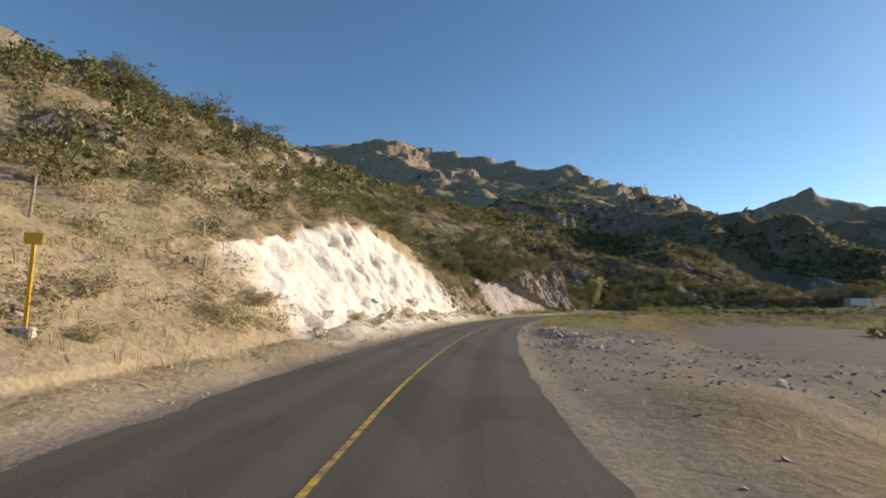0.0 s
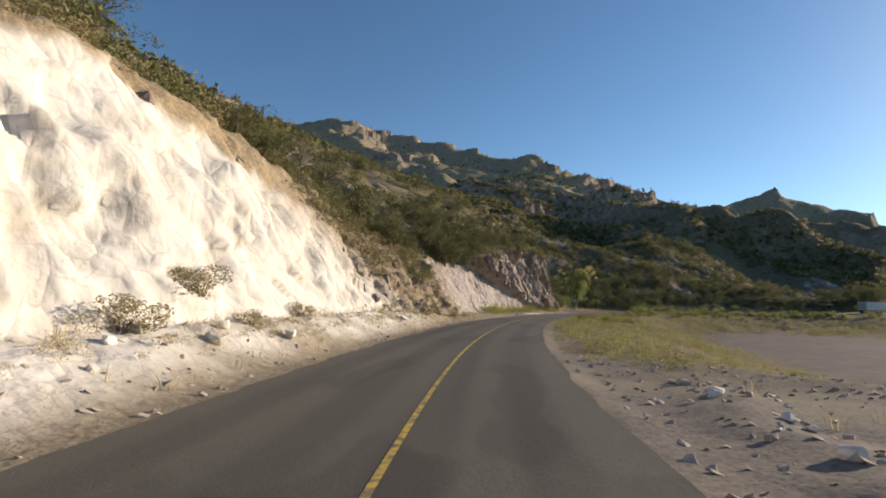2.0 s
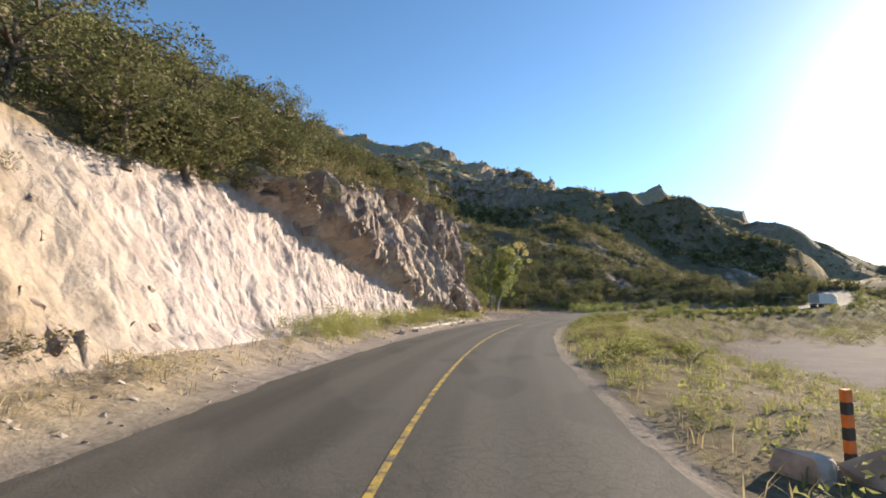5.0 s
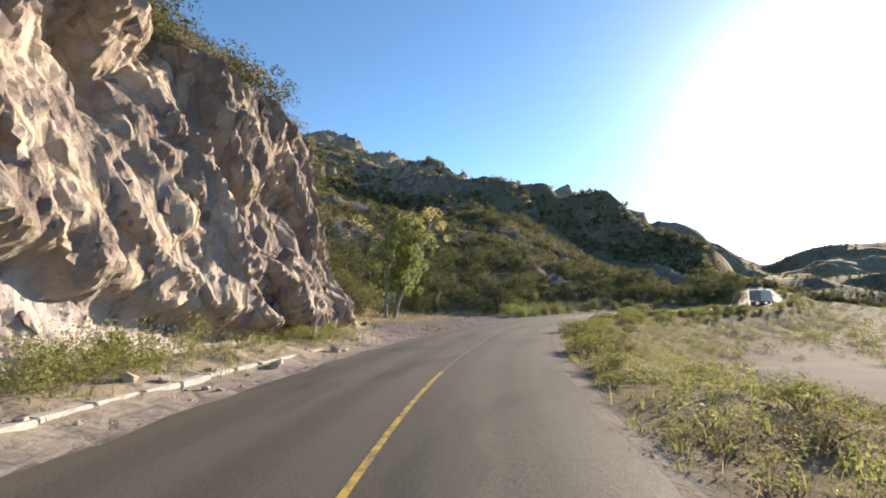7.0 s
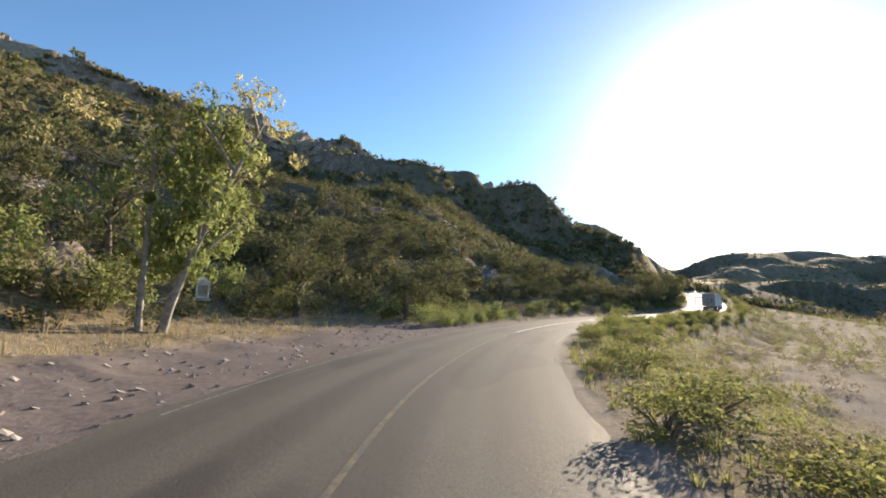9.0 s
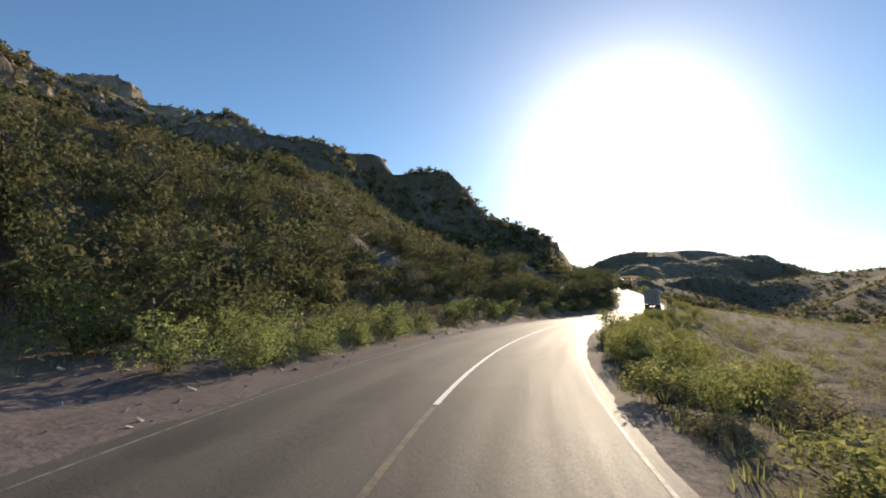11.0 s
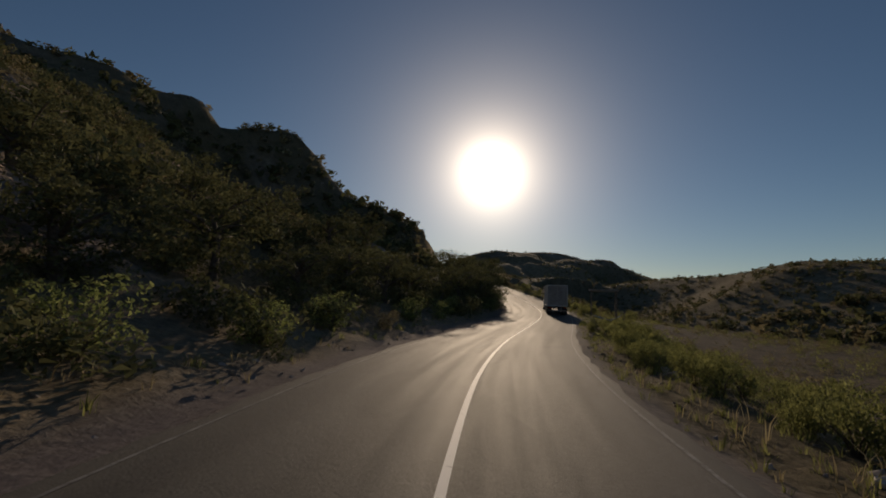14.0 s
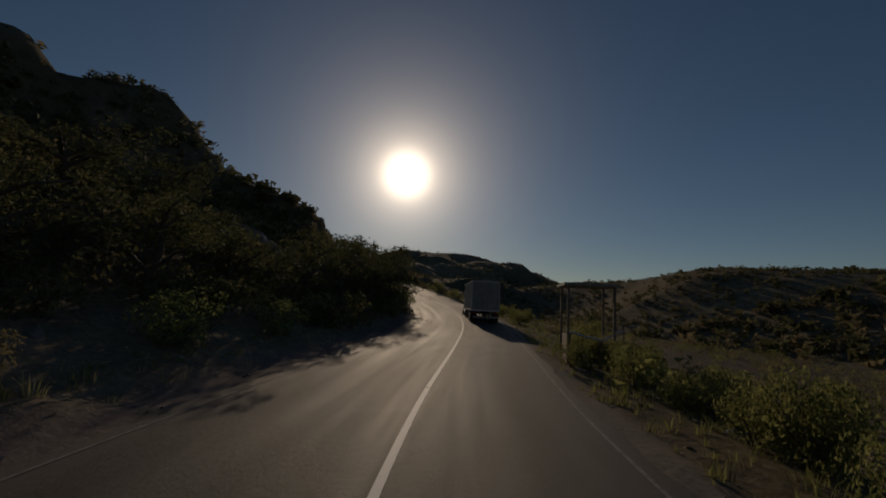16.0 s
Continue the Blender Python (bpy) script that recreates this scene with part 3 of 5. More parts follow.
Z = Z + rock_out * (0.7 + bv * 1.6) + rough_hill * fbm(X / 1.8, Y / 1.8, 3, 14) * 0.45
zone = {
    "chalk": np.clip(chalk_zone * np.where(regs[None] == 3, smooth(-0.05, 0.04, 0.965 - 0.22 * smooth(52, 72, SS) - F + fbm(along / 1.2, up / 4, 3, 5) * 0.16), np.where(regs[None] == 2, smooth(LEFT + 0.3, 7.2, D) * (0.75 + fbm(X / 1.5, Y / 1.5, 4, 6) * 0.9), 0)), 0, 1),
    "tuff": np.where(regs[None] == 3, crag_zone * (1 - over), 0) + np.where(regs[None] == 2, crag_zone * 0.35, 0),
    "rock": np.clip(np.where(regs[None] == 3, crag_zone * over + rubble_zone * 0.35 + plainface * 0.2, 0) + rock_out, 0, 1),
    "soil": np.clip(np.where(regs[None] == 3, plainface * 0.4 + chalk_zone + rubble_zone * 0.9, 0) + np.where(regs[None] == 2, 0.45, 0) + np.where(regs[None] == 4, rim * 0.6, 0) + np.where(regs[None] == 0, 0.1, 0), 0, 1),
    "gravel": np.where(regs[None] == 0, np.clip((1 - smooth(5.0 - 0.9 * smooth(60, 100, SS), 7.5 - 2.7 * smooth(60, 100, SS), -D)) + smooth(8, 20, SS) * (1 - smooth(52, 66, SS)) * (1 - smooth(13, 18, -D)) + smooth(15, 19, -D + fbm(X / 8, Y / 8, 3, 2) * 6 - 9 * smooth(50, 70, SS) * (1 - smooth(125, 150, SS))) * (1 - 0.75 * smooth(180, 215, SS)), 0, 1) * 0.9, np.where(regs[None] == 2, (1 - smooth(5 + 4.5 * smooth(148, 156, SS) * (1 - smooth(186, 194, SS)), 7 + 4.5 * smooth(148, 156, SS) * (1 - smooth(186, 194, SS)), D)) * 0.85 * (1 - chalk_zone * 0.5), 0)),
    "bed": np.where(regs[None] == 0, smooth(14, 20, -D), np.where(regs[None] == 2, smooth(120, 150, SS), 0)),
    "scrub": np.clip(np.where(regs[None] == 4, smooth(50, 110, SS) * 0.55, 0) + np.where(regs[None] == 0, 0.8, 0.0) + smooth(150, 200, SS) * 0.4, 0, 1),
}
ground_near = sheet("ground", np.stack([X, Y, Z], -1), zone, mats=[GROUND], flat=(((zone["rock"] > 0.5) & (crag_zone > 0.3)) | ((zone["tuff"] > 0.6) & (regs[None] == 3))))
tagged(ground_near, "roadside verges, white chalk cut, rock crag and grassy hillside", "ground", kind="structure")

# far ground: valley, hills and mountain crests out to the horizon
axis_x = np.r_[-3800, -2600, -1700, -1150, -800, np.arange(-600, -150, 9), np.arange(-150, 480, 3.6), np.arange(480, 760, 8), 900, 1200, 1700, 2500, 3800]
axis_y = np.r_[-3800, -2600, -1600, -900, -500, -300, np.arange(-160, 120, 9), np.arange(120, 640, 3.6), np.arange(640, 960, 8), 1100, 1400, 1900, 2700, 3800]
GX, GY = np.meshgrid(axis_x, axis_y, indexing="ij")
s_, d_ = station(GX, GY)
s_, d_ = s_.reshape(GX.shape), d_.reshape(GX.shape)
GZ = surface(GX, GY)
lift, cliff = crags(GX, GY, GZ)
away = smooth(60, 100, np.abs(d_))
calm = 1 - 0.72 * smooth(215, 245, GX) * (1 - smooth(330, 420, GY))
GZ = GZ + lift * away * calm + calm * (fbm(GX / 22, GY / 22, 3, 17) * 4.0 + fbm(GX / 8, GY / 8, 2, 27) * 2.0 + np.maximum(0, blocks(GX / 9, GY / 9, 44, 0.8, 1.8)) * 3.0 * smooth(0.12, 0.3, fbm(GX / 40, GY / 40, 3, 46))) * away * smooth(-2, 12, GZ)
inside = (s_ > -39) & (s_ < 328) & (d_ > -56) & (d_ < 69)
keep_low = (s_ > -45) & (s_ < 334) & (d_ > -62) & (d_ < 76)
GZ = np.where(keep_low, GZ - 0.5, GZ)
idx = np.arange(GX.size).reshape(GX.shape)
quads = np.stack([idx[:-1, :-1], idx[1:, :-1], idx[1:, 1:], idx[:-1, 1:]], -1).reshape(-1, 4)
quads = quads[~inside.ravel()[quads].all(1)]
far_attrs = {
    "rock": 0.75 * np.clip(cliff + 0.6 * smooth(0.3, 0.38, fbm(GX / 25, GY / 25, 4, 19)) * smooth(15, 40, GZ), 0, 1).ravel(),
    "scrub": np.clip(0.7 + fbm(GX / 50, GY / 50, 3, 23) * 1.2 - 1.2 * smooth(60, 110, GZ), 0, 1).ravel(),
    "gravel": np.where(d_ < 0, (1 - smooth(-3.5, -2.0, GZ)) * 0.8 * (1 - 0.75 * smooth(180, 215, s_)), 0).ravel(),
    "bed": np.where(d_ < 0, 1.0, 0.0).ravel(),
}
far_flat = far_attrs["rock"][quads].mean(1) > 0.4
ground_far = mesh_object("ground", np.stack([GX, GY, GZ], -1).reshape(-1, 3), quads, far_attrs, [GROUND], None, ~far_flat)
tagged(ground_far, "dry scrub valley floor and rocky mountain ridges", "hills", kind="structure")

# road sheet with a crowned surface and a worn edge
RS = np.arange(-40, 420, 0.6)
rd = np.linspace(RIGHT, LEFT, 15)
RD = np.repeat(rd[None], len(RS), 0)
RSS = np.repeat(RS[:, None], len(rd), 1)
ragged = fbm(RS / 1.3, RS * 0, 4, 77) * 0.16
RD[:, 0] += ragged - 0.05
RD[:, -1] += fbm(RS / 1.1, RS * 0 + 4, 4, 78) * 0.45
RX, RY, _ = at(RSS, RD)
RZ = np.interp(RSS, run, cz) + 0.035 - 0.035 * (RD / 4.5) ** 2
RZ[:, -1] -= 0.02
road = sheet("road", np.stack([RX, RY, RZ], -1), {}, np.stack([RSS, RD], -1).reshape(-1, 2), [ASPHALT])
tagged(road, "worn grey asphalt two-lane mountain road", "road", kind="structure")


def stripe(name, s0, s1, d, width, mat, label):
    ss = np.arange(s0, s1, 0.8)
    dd = np.stack([np.full(len(ss), d - width / 2), np.full(len(ss), d + width / 2)], 1)
    x, y, _ = at(np.repeat(ss[:, None], 2, 1), dd)
    z = np.interp(ss, run, cz)[:, None] + 0.035 - 0.035 * (dd / 4.5) ** 2 + 0.006
    return tagged(sheet(name, np.stack([x, y, z], -1), {}, None, [mat]), label, "road marking", kind="structure")


stripe("centre_line", -40, 138, 0.0, 0.12, YELLOW_LINE, "faded yellow centre line painted on the asphalt")
stripe("centre_line", 137.4, 184, 0.0, 0.11, WORN_YELLOW, "almost worn-off yellow centre line on the asphalt")
stripe("centre_line", 184, 400, 0.0, 0.13, GLARE_LINE, "worn centre line on the asphalt, whitened for the sun's glare")
stripe("edge_line", 176, 400, -3.48, 0.07, FAINT_LINE, "thin white edge line worn in places")
stripe("edge_line", 158, 400, 4.2, 0.07, FAINT_LINE, "thin white edge line worn in places")

# ---------------------------------------------------------------- planting
def part(name, verts, quads, material, parent, label="", smooth_shade=True, kind=""):
    """One mesh object under a thing or a part, from arrays in the thing's own space."""
    ob = mesh_object(name, np.asarray(verts, float), np.asarray(quads), {}, [material], None, smooth_shade)
    ob.parent = parent
    return tagged(ob, label, kind=kind)


def thing(name, place, label, category, group="", turn=0.0):
    ob = new(name)
    ob.empty_display_size = 0.3
    ob.matrix_world = pose(place[0], place[1], place[2], 0, 0, turn)
    return tagged(ob, label, category, group)


def leaves(rs, centres, radii, count, size, droop=0.0, flat=0.75):
    """Small pointed leaf faces spread through clumps."""
    centres, radii = np.asarray(centres, float), np.asarray(radii, float)
    pick = rs.integers(0, len(centres), count)
    v = rs.normal(size=(count, 3))
    v /= np.linalg.norm(v, axis=1, keepdims=True)
    p = centres[pick] + v * (radii[pick] * rs.uniform(0.35, 1.0, count) ** 0.5)[:, None] * (1, 1, flat)
    n = rs.normal(size=(count, 3)) + v * 1.5
    n /= np.linalg.norm(n, axis=1, keepdims=True)
    a = np.cross(n, rs.normal(size=(count, 3)))
    a /= np.linalg.norm(a, axis=1, keepdims=True)
    a[:, 2] -= droop
    b = np.cross(n, a)
    sz = (size * rs.uniform(0.6, 1.4, count))[:, None]
    q = np.stack([p - a * sz, p + b * sz * 0.75, p + a * sz * 0.9 - b * sz * 0.15], 1)
    return q.reshape(-1, 3), np.arange(count * 3).reshape(-1, 3)


def tube(points, radii, sides=7):
    """A tapered round limb along a line of points."""
    P = np.asarray(points, float)
    n = len(P)
    t = np.gradient(P, axis=0)
    t /= np.linalg.norm(t, axis=1, keepdims=True)
    ref = np.where(np.abs(t[:, 2:]) > 0.9, [[1.0, 0, 0]], [[0, 0, 1.0]])
    u = np.cross(t, ref)
    u /= np.linalg.norm(u, axis=1, keepdims=True)
    w = np.cross(t, u)
    ang = np.arange(sides) / sides * 2 * np.pi
    ring = P[:, None] + np.asarray(radii)[:, None, None] * (u[:, None] * np.cos(ang)[None, :, None] + w[:, None] * np.sin(ang)[None, :, None])
    i = np.arange(n * sides).reshape(n, sides)
    q = np.stack([i[:-1], np.roll(i, -1, 1)[:-1], np.roll(i, -1, 1)[1:], i[1:]], -1).reshape(-1, 4)
    cap = np.array([[(n - 1) * sides, (n - 1) * sides + 1, (n - 1) * sides + 2, (n - 1) * sides + 3]])
    return ring.reshape(-1, 3), np.r_[q, cap]


def joined(pieces):
    vs, qs, base = [], [], 0
    for v, q in pieces:
        vs.append(v); qs.append(np.asarray(q) + base); base += len(v)
    return np.concatenate(vs), np.concatenate(qs)


def limbs(rs, height, spread, count, trunk_r, lean=(0, 0), fork=0.35):
    """A trunk with limbs; gives the mesh pieces and the ends of the limbs."""
    top = np.array([lean[0], lean[1], height * 0.72])
    line = [top * f + np.array([math.sin(f * 5 + height) * 0.06 * height * f, math.cos(f * 4) * 0.04 * height * f, 0]) for f in np.linspace(0, 1, 7)]
    pieces = [tube(line, np.linspace(trunk_r, trunk_r * 0.4, 7) * np.array([1.35, 1.05, 1, 1, 1, 1, 1]))]
    ends = [line[-1]]
    for k in range(count):
        f = rs.uniform(fork, 0.95)
        start = np.array(line[0]) * (1 - f) + np.array(line[-1]) * f
        ang = k * 2.4 + rs.uniform(-0.4, 0.4)
        reach = spread * rs.uniform(0.55, 1.0)
        end = start + np.array([math.cos(ang) * reach, math.sin(ang) * reach, height * rs.uniform(0.10, 0.32)])
        mid = (start + end) / 2 + np.array([0, 0, height * 0.05])
        pieces.append(tube([start, mid, end], [trunk_r * 0.45, trunk_r * 0.3, trunk_r * 0.12], 5))
        ends += [end, mid]
    return joined(pieces), np.array(ends)


def tree(name, place, height, spread, label, material, seed, group="", count=2600, size=0.13, bark=None, branches=9, lean=(0, 0), category="tree"):
    rs = np.random.default_rng(seed)
    ob = thing(name, place, label, category, group, seed * 37 % 360)
    (tv, tq), ends = limbs(rs, height, spread * 0.8, branches, 0.035 * height + 0.03, lean)
    part("trunk", tv, tq, bark or BARK, ob)
    clumps = ends + rs.normal(size=ends.shape) * spread * 0.12
    extra = clumps[rs.integers(0, len(clumps), len(clumps))] + rs.normal(size=clumps.shape) * spread * 0.28
    allc = np.concatenate([clumps, extra])
    skirt = np.stack([rs.normal(0, spread * 0.4, 14), rs.normal(0, spread * 0.4, 14), rs.uniform(0.12, 0.4, 14) * height], 1)
    allc = np.concatenate([allc, skirt]) if branches < 12 else allc
    allc[:, 2] = np.clip(allc[:, 2], height * 0.12, height * 0.95)
    v, q = leaves(rs, allc, rs.uniform(0.16, 0.34, len(allc)) * spread, count, size)
    part("crown", v, q, material, ob)
    return ob


def bush_mesh(rs, count, size, low=0.0):
    """A bush about one metre high and wide, standing on the ground."""
    n = 9
    c = np.stack([rs.uniform(-0.36, 0.36, n), rs.uniform(-0.36, 0.36, n), rs.uniform(0.12, 0.72, n)], 1)
    v, q = leaves(rs, c, rs.uniform(0.18, 0.34, n), count, size, flat=0.85)
    v[:, 2] = np.maximum(v[:, 2], low)
    return v, q


def scattered(name, places, scales, templates, material, label, category, tall=1.0, rs=rng):
    """One object of many plants, each a turned and scaled template."""
    vs, qs, base = [], [], 0
    pick = rs.integers(0, len(templates), len(places))
    for k, (tv, tq) in enumerate(templates):
        mine = np.nonzero(pick == k)[0]
        if not len(mine):
            continue
        a = rs.uniform(0, 2 * np.pi, len(mine))
        c, s2 = np.cos(a), np.sin(a)
        sc = scales[mine]
        sq = rs.uniform(0.75, 1.25, (len(mine), 2))
        hx, hy = tv[:, 0], tv[:, 1]
        x = (c[:, None] * hx - s2[:, None] * hy) * (sc * sq[:, 0])[:, None] + places[mine, 0:1]
        y = (s2[:, None] * hx + c[:, None] * hy) * (sc * sq[:, 0])[:, None] + places[mine, 1:2]
        z = tv[None, :, 2] * (sc * sq[:, 1] * tall)[:, None] + places[mine, 2:3]
        v = np.stack([x, y, z], -1)
        q = tq[None] + (np.arange(len(mine)) * len(tv))[:, None, None] + base
        base += v.shape[0] * v.shape[1]
        vs.append(v.reshape(-1, 3)); qs.append(q.reshape(-1, tq.shape[1]))
    ob = mesh_object(name, np.concatenate(vs), np.concatenate(qs), {}, [material], None, False)
    return tagged(ob, label, category, kind="stuff")


def grid_places(PX, PY, PZ, weight, count, rs=rng):
    """Random places on a grid surface, by a weight for each of its cells."""
    ax, ay = PX[1:, :-1] - PX[:-1, :-1], PY[1:, :-1] - PY[:-1, :-1]
    bx, by = PX[:-1, 1:] - PX[:-1, :-1], PY[:-1, 1:] - PY[:-1, :-1]
    w = np.abs(ax * by - ay * bx) * weight[:-1, :-1]
    w = w.ravel() / w.sum()
    i = rs.choice(len(w), count, p=w)
    r, c = np.unravel_index(i, ax.shape)
    u, v = rs.uniform(0, 1, count), rs.uniform(0, 1, count)

    def at2(A):
        return (A[r, c] * (1 - u) + A[r + 1, c] * u) * (1 - v) + (A[r, c + 1] * (1 - u) + A[r + 1, c + 1] * u) * v
    return np.stack([at2(PX), at2(PY), at2(PZ)], 1)


def ground_at(x, y):
    """Height of the near ground sheet at a place, from its own grid."""
    k = np.argmin((X - x) ** 2 + (Y - y) ** 2)
    return float(Z.ravel()[k])


def spot(s, d, sink=0.0):
    x, y, _ = at(s, d)
    return float(x), float(y), ground_at(float(x), float(y)) - sink


# scrub on the near hillside
rs1 = np.random.default_rng(21)
hillw = np.where(regs[None] == 4, 1.0, 0.0) * (SS > 6) * (SS < 285) * (1 - rim) * (1 - 0.6 * rock_out)
patch = 0.25 + smooth(-0.25, 0.12, fbm(X / 13, Y / 13, 3, 131))
dense = hillw * patch * (0.7 + 0.5 * smooth(45, 75, SS) + 0.75 * smooth(17, 28, D) * (1 - smooth(45, 75, SS)))
dense = dense * np.where((SS > 150) & (SS < 330), 1.15, 1.0)
near_t = [bush_mesh(rs1, 95, 0.078) for _ in range(5)]
pl = grid_places(X, Y, Z - 0.1, dense, 4700, rs1)
scattered("hillside_shrubs", pl[:2600], rs1.uniform(0.9, 2.7, 2600), near_t, SHRUB, "dusty olive-green scrub bushes on the dry slope", "shrubs", 0.85, rs1)
scattered("hillside_oaks", pl[2600:], rs1.uniform(1.4, 3.6, 2100), [bush_mesh(rs1, 105, 0.09) for _ in range(4)], OAK, "dark green scrub oaks on the dry slope", "shrubs", 0.95, rs1)

# scrub on the far slopes
far_t = [bush_mesh(rs1, 15, 0.29) for _ in range(6)]
fw = np.where(inside, 0, 1.0) * (np.hypot(GX - 60, GY - 330) < 620) * (GX > -330) * (GX < 640) * (GY > -120)
fw = fw * smooth(-4.2, 2, GZ + np.where(GX > 60, 2.5, 0)) * (1 + 1.2 * smooth(150, 200, GX) * (GY < 260)) * (0.25 + smooth(-0.25, 0.2, fbm(GX / 45, GY / 45, 3, 133))) * (1 - 0.6 * smooth(55, 95, GZ)) * (0.22 + 0.78 * np.exp(-(np.hypot(GX - 140, GY - 270) / 200) ** 2)) * (1 + 2.2 * smooth(-70, -40, GX) * (1 - smooth(90, 130, GX)) * smooth(110, 140, GY) * (1 - smooth(330, 400, GY)))
fp = grid_places(GX, GY, GZ - 0.2, fw, 29000, rs1)
scattered("far_shrubs", fp[:15000], rs1.uniform(1.3, 3.8, 15000) * np.where(fp[:15000, 0] > 235, 0.55, 1), far_t, SHRUB, "grey-green scrub dotted over the far slopes", "shrubs", 0.8, rs1)
scattered("far_oaks", fp[15000:], rs1.uniform(1.7, 4.3, 14000) * np.where(fp[15000:, 0] > 235, 0.55, 1), far_t, OAK, "dark scrub oaks on the far slopes", "shrubs", 0.9, rs1)


# ---------------------------------------------------------------- trees beside the road
def cottonwood(place):
    """Two leaning stems with a bright, thin crown, golden at the top, and bare limbs above."""
    rs = np.random.default_rng(5)
    ob = thing("cottonwood_tree", place, "tall slender cottonwood with two stems, bright green leaves turning gold", "tree")
    ends = []
    for k, (lx, ly, h, r) in enumerate(((3.4, -2.2, 10.1, 0.24), (0.2, -0.1, 9.2, 0.17))):
        foot = np.array([0.0 if k == 0 else -0.9, 0, -0.15])
        line = [foot + np.array([lx * f ** 1.3, ly * f, h * f]) for f in np.linspace(0, 1, 9)]
        pieces = [tube(line, np.linspace(r, r * 0.25, 9))]
        for j in range(11):
            f = 0.30 + 0.065 * j
            start = foot + np.array([lx * f ** 1.3, ly * f, h * f])
            ang = j * 2.3 + k
            reach = rs.uniform(1.5, 2.9) * (1.15 - 0.4 * f)
            end = start + np.array([math.cos(ang) * reach, math.sin(ang) * reach, reach * rs.uniform(0.5, 1.1)])
            pieces.append(tube([start, (start + end) / 2 + (0, 0, 0.15), end], [r * 0.4, r * 0.26, r * 0.08], 5))
            ends.append(end)
        if k:  # the dead limb that reaches out over the slope
            pieces.append(tube([foot + (0.2, 0.2, 7.3), foot + (-1.6, 1.3, 7.9), foot + (-3.6, 2.9, 9.2)], [0.07, 0.055, 0.025], 6))
        part("stem", *joined(pieces), PALE_BARK, ob, "grey-barked stem with bare upper limbs")
    ends = np.array(ends)
    low, high = ends[ends[:, 2] < 9.2], ends[ends[:, 2] >= 8.7]
    body = np.stack([rs.normal(0.9, 1.15, 120), rs.normal(0.2, 1.1, 120), rs.uniform(2.6, 10.2, 120)], 1)
    body[:, 0] += (body[:, 2] - 5) * 0.2
    body[:, 1] -= (body[:, 2] - 5) * 0.14
    low = np.concatenate([low, low + rs.normal(size=low.shape) * 0.6, body])
    low[:, 2] = np.maximum(low[:, 2], 2.4)
    part("crown", *leaves(rs, low, rs.uniform(0.22, 0.7, len(low)), 13000, 0.125, 0.5, 1.3), BRIGHT, ob)
    high = np.concatenate([high + rs.normal(size=high.shape) * 0.7 for _ in range(4)])
    part("top_crown", *leaves(rs, high, rs.uniform(0.4, 0.9, len(high)), 2400, 0.10, 0.4), GOLD, ob, "golden autumn leaves")
    return ob


tx, ty = 49.4, 164.6
cottonwood((tx, ty, ground_at(tx, ty)))

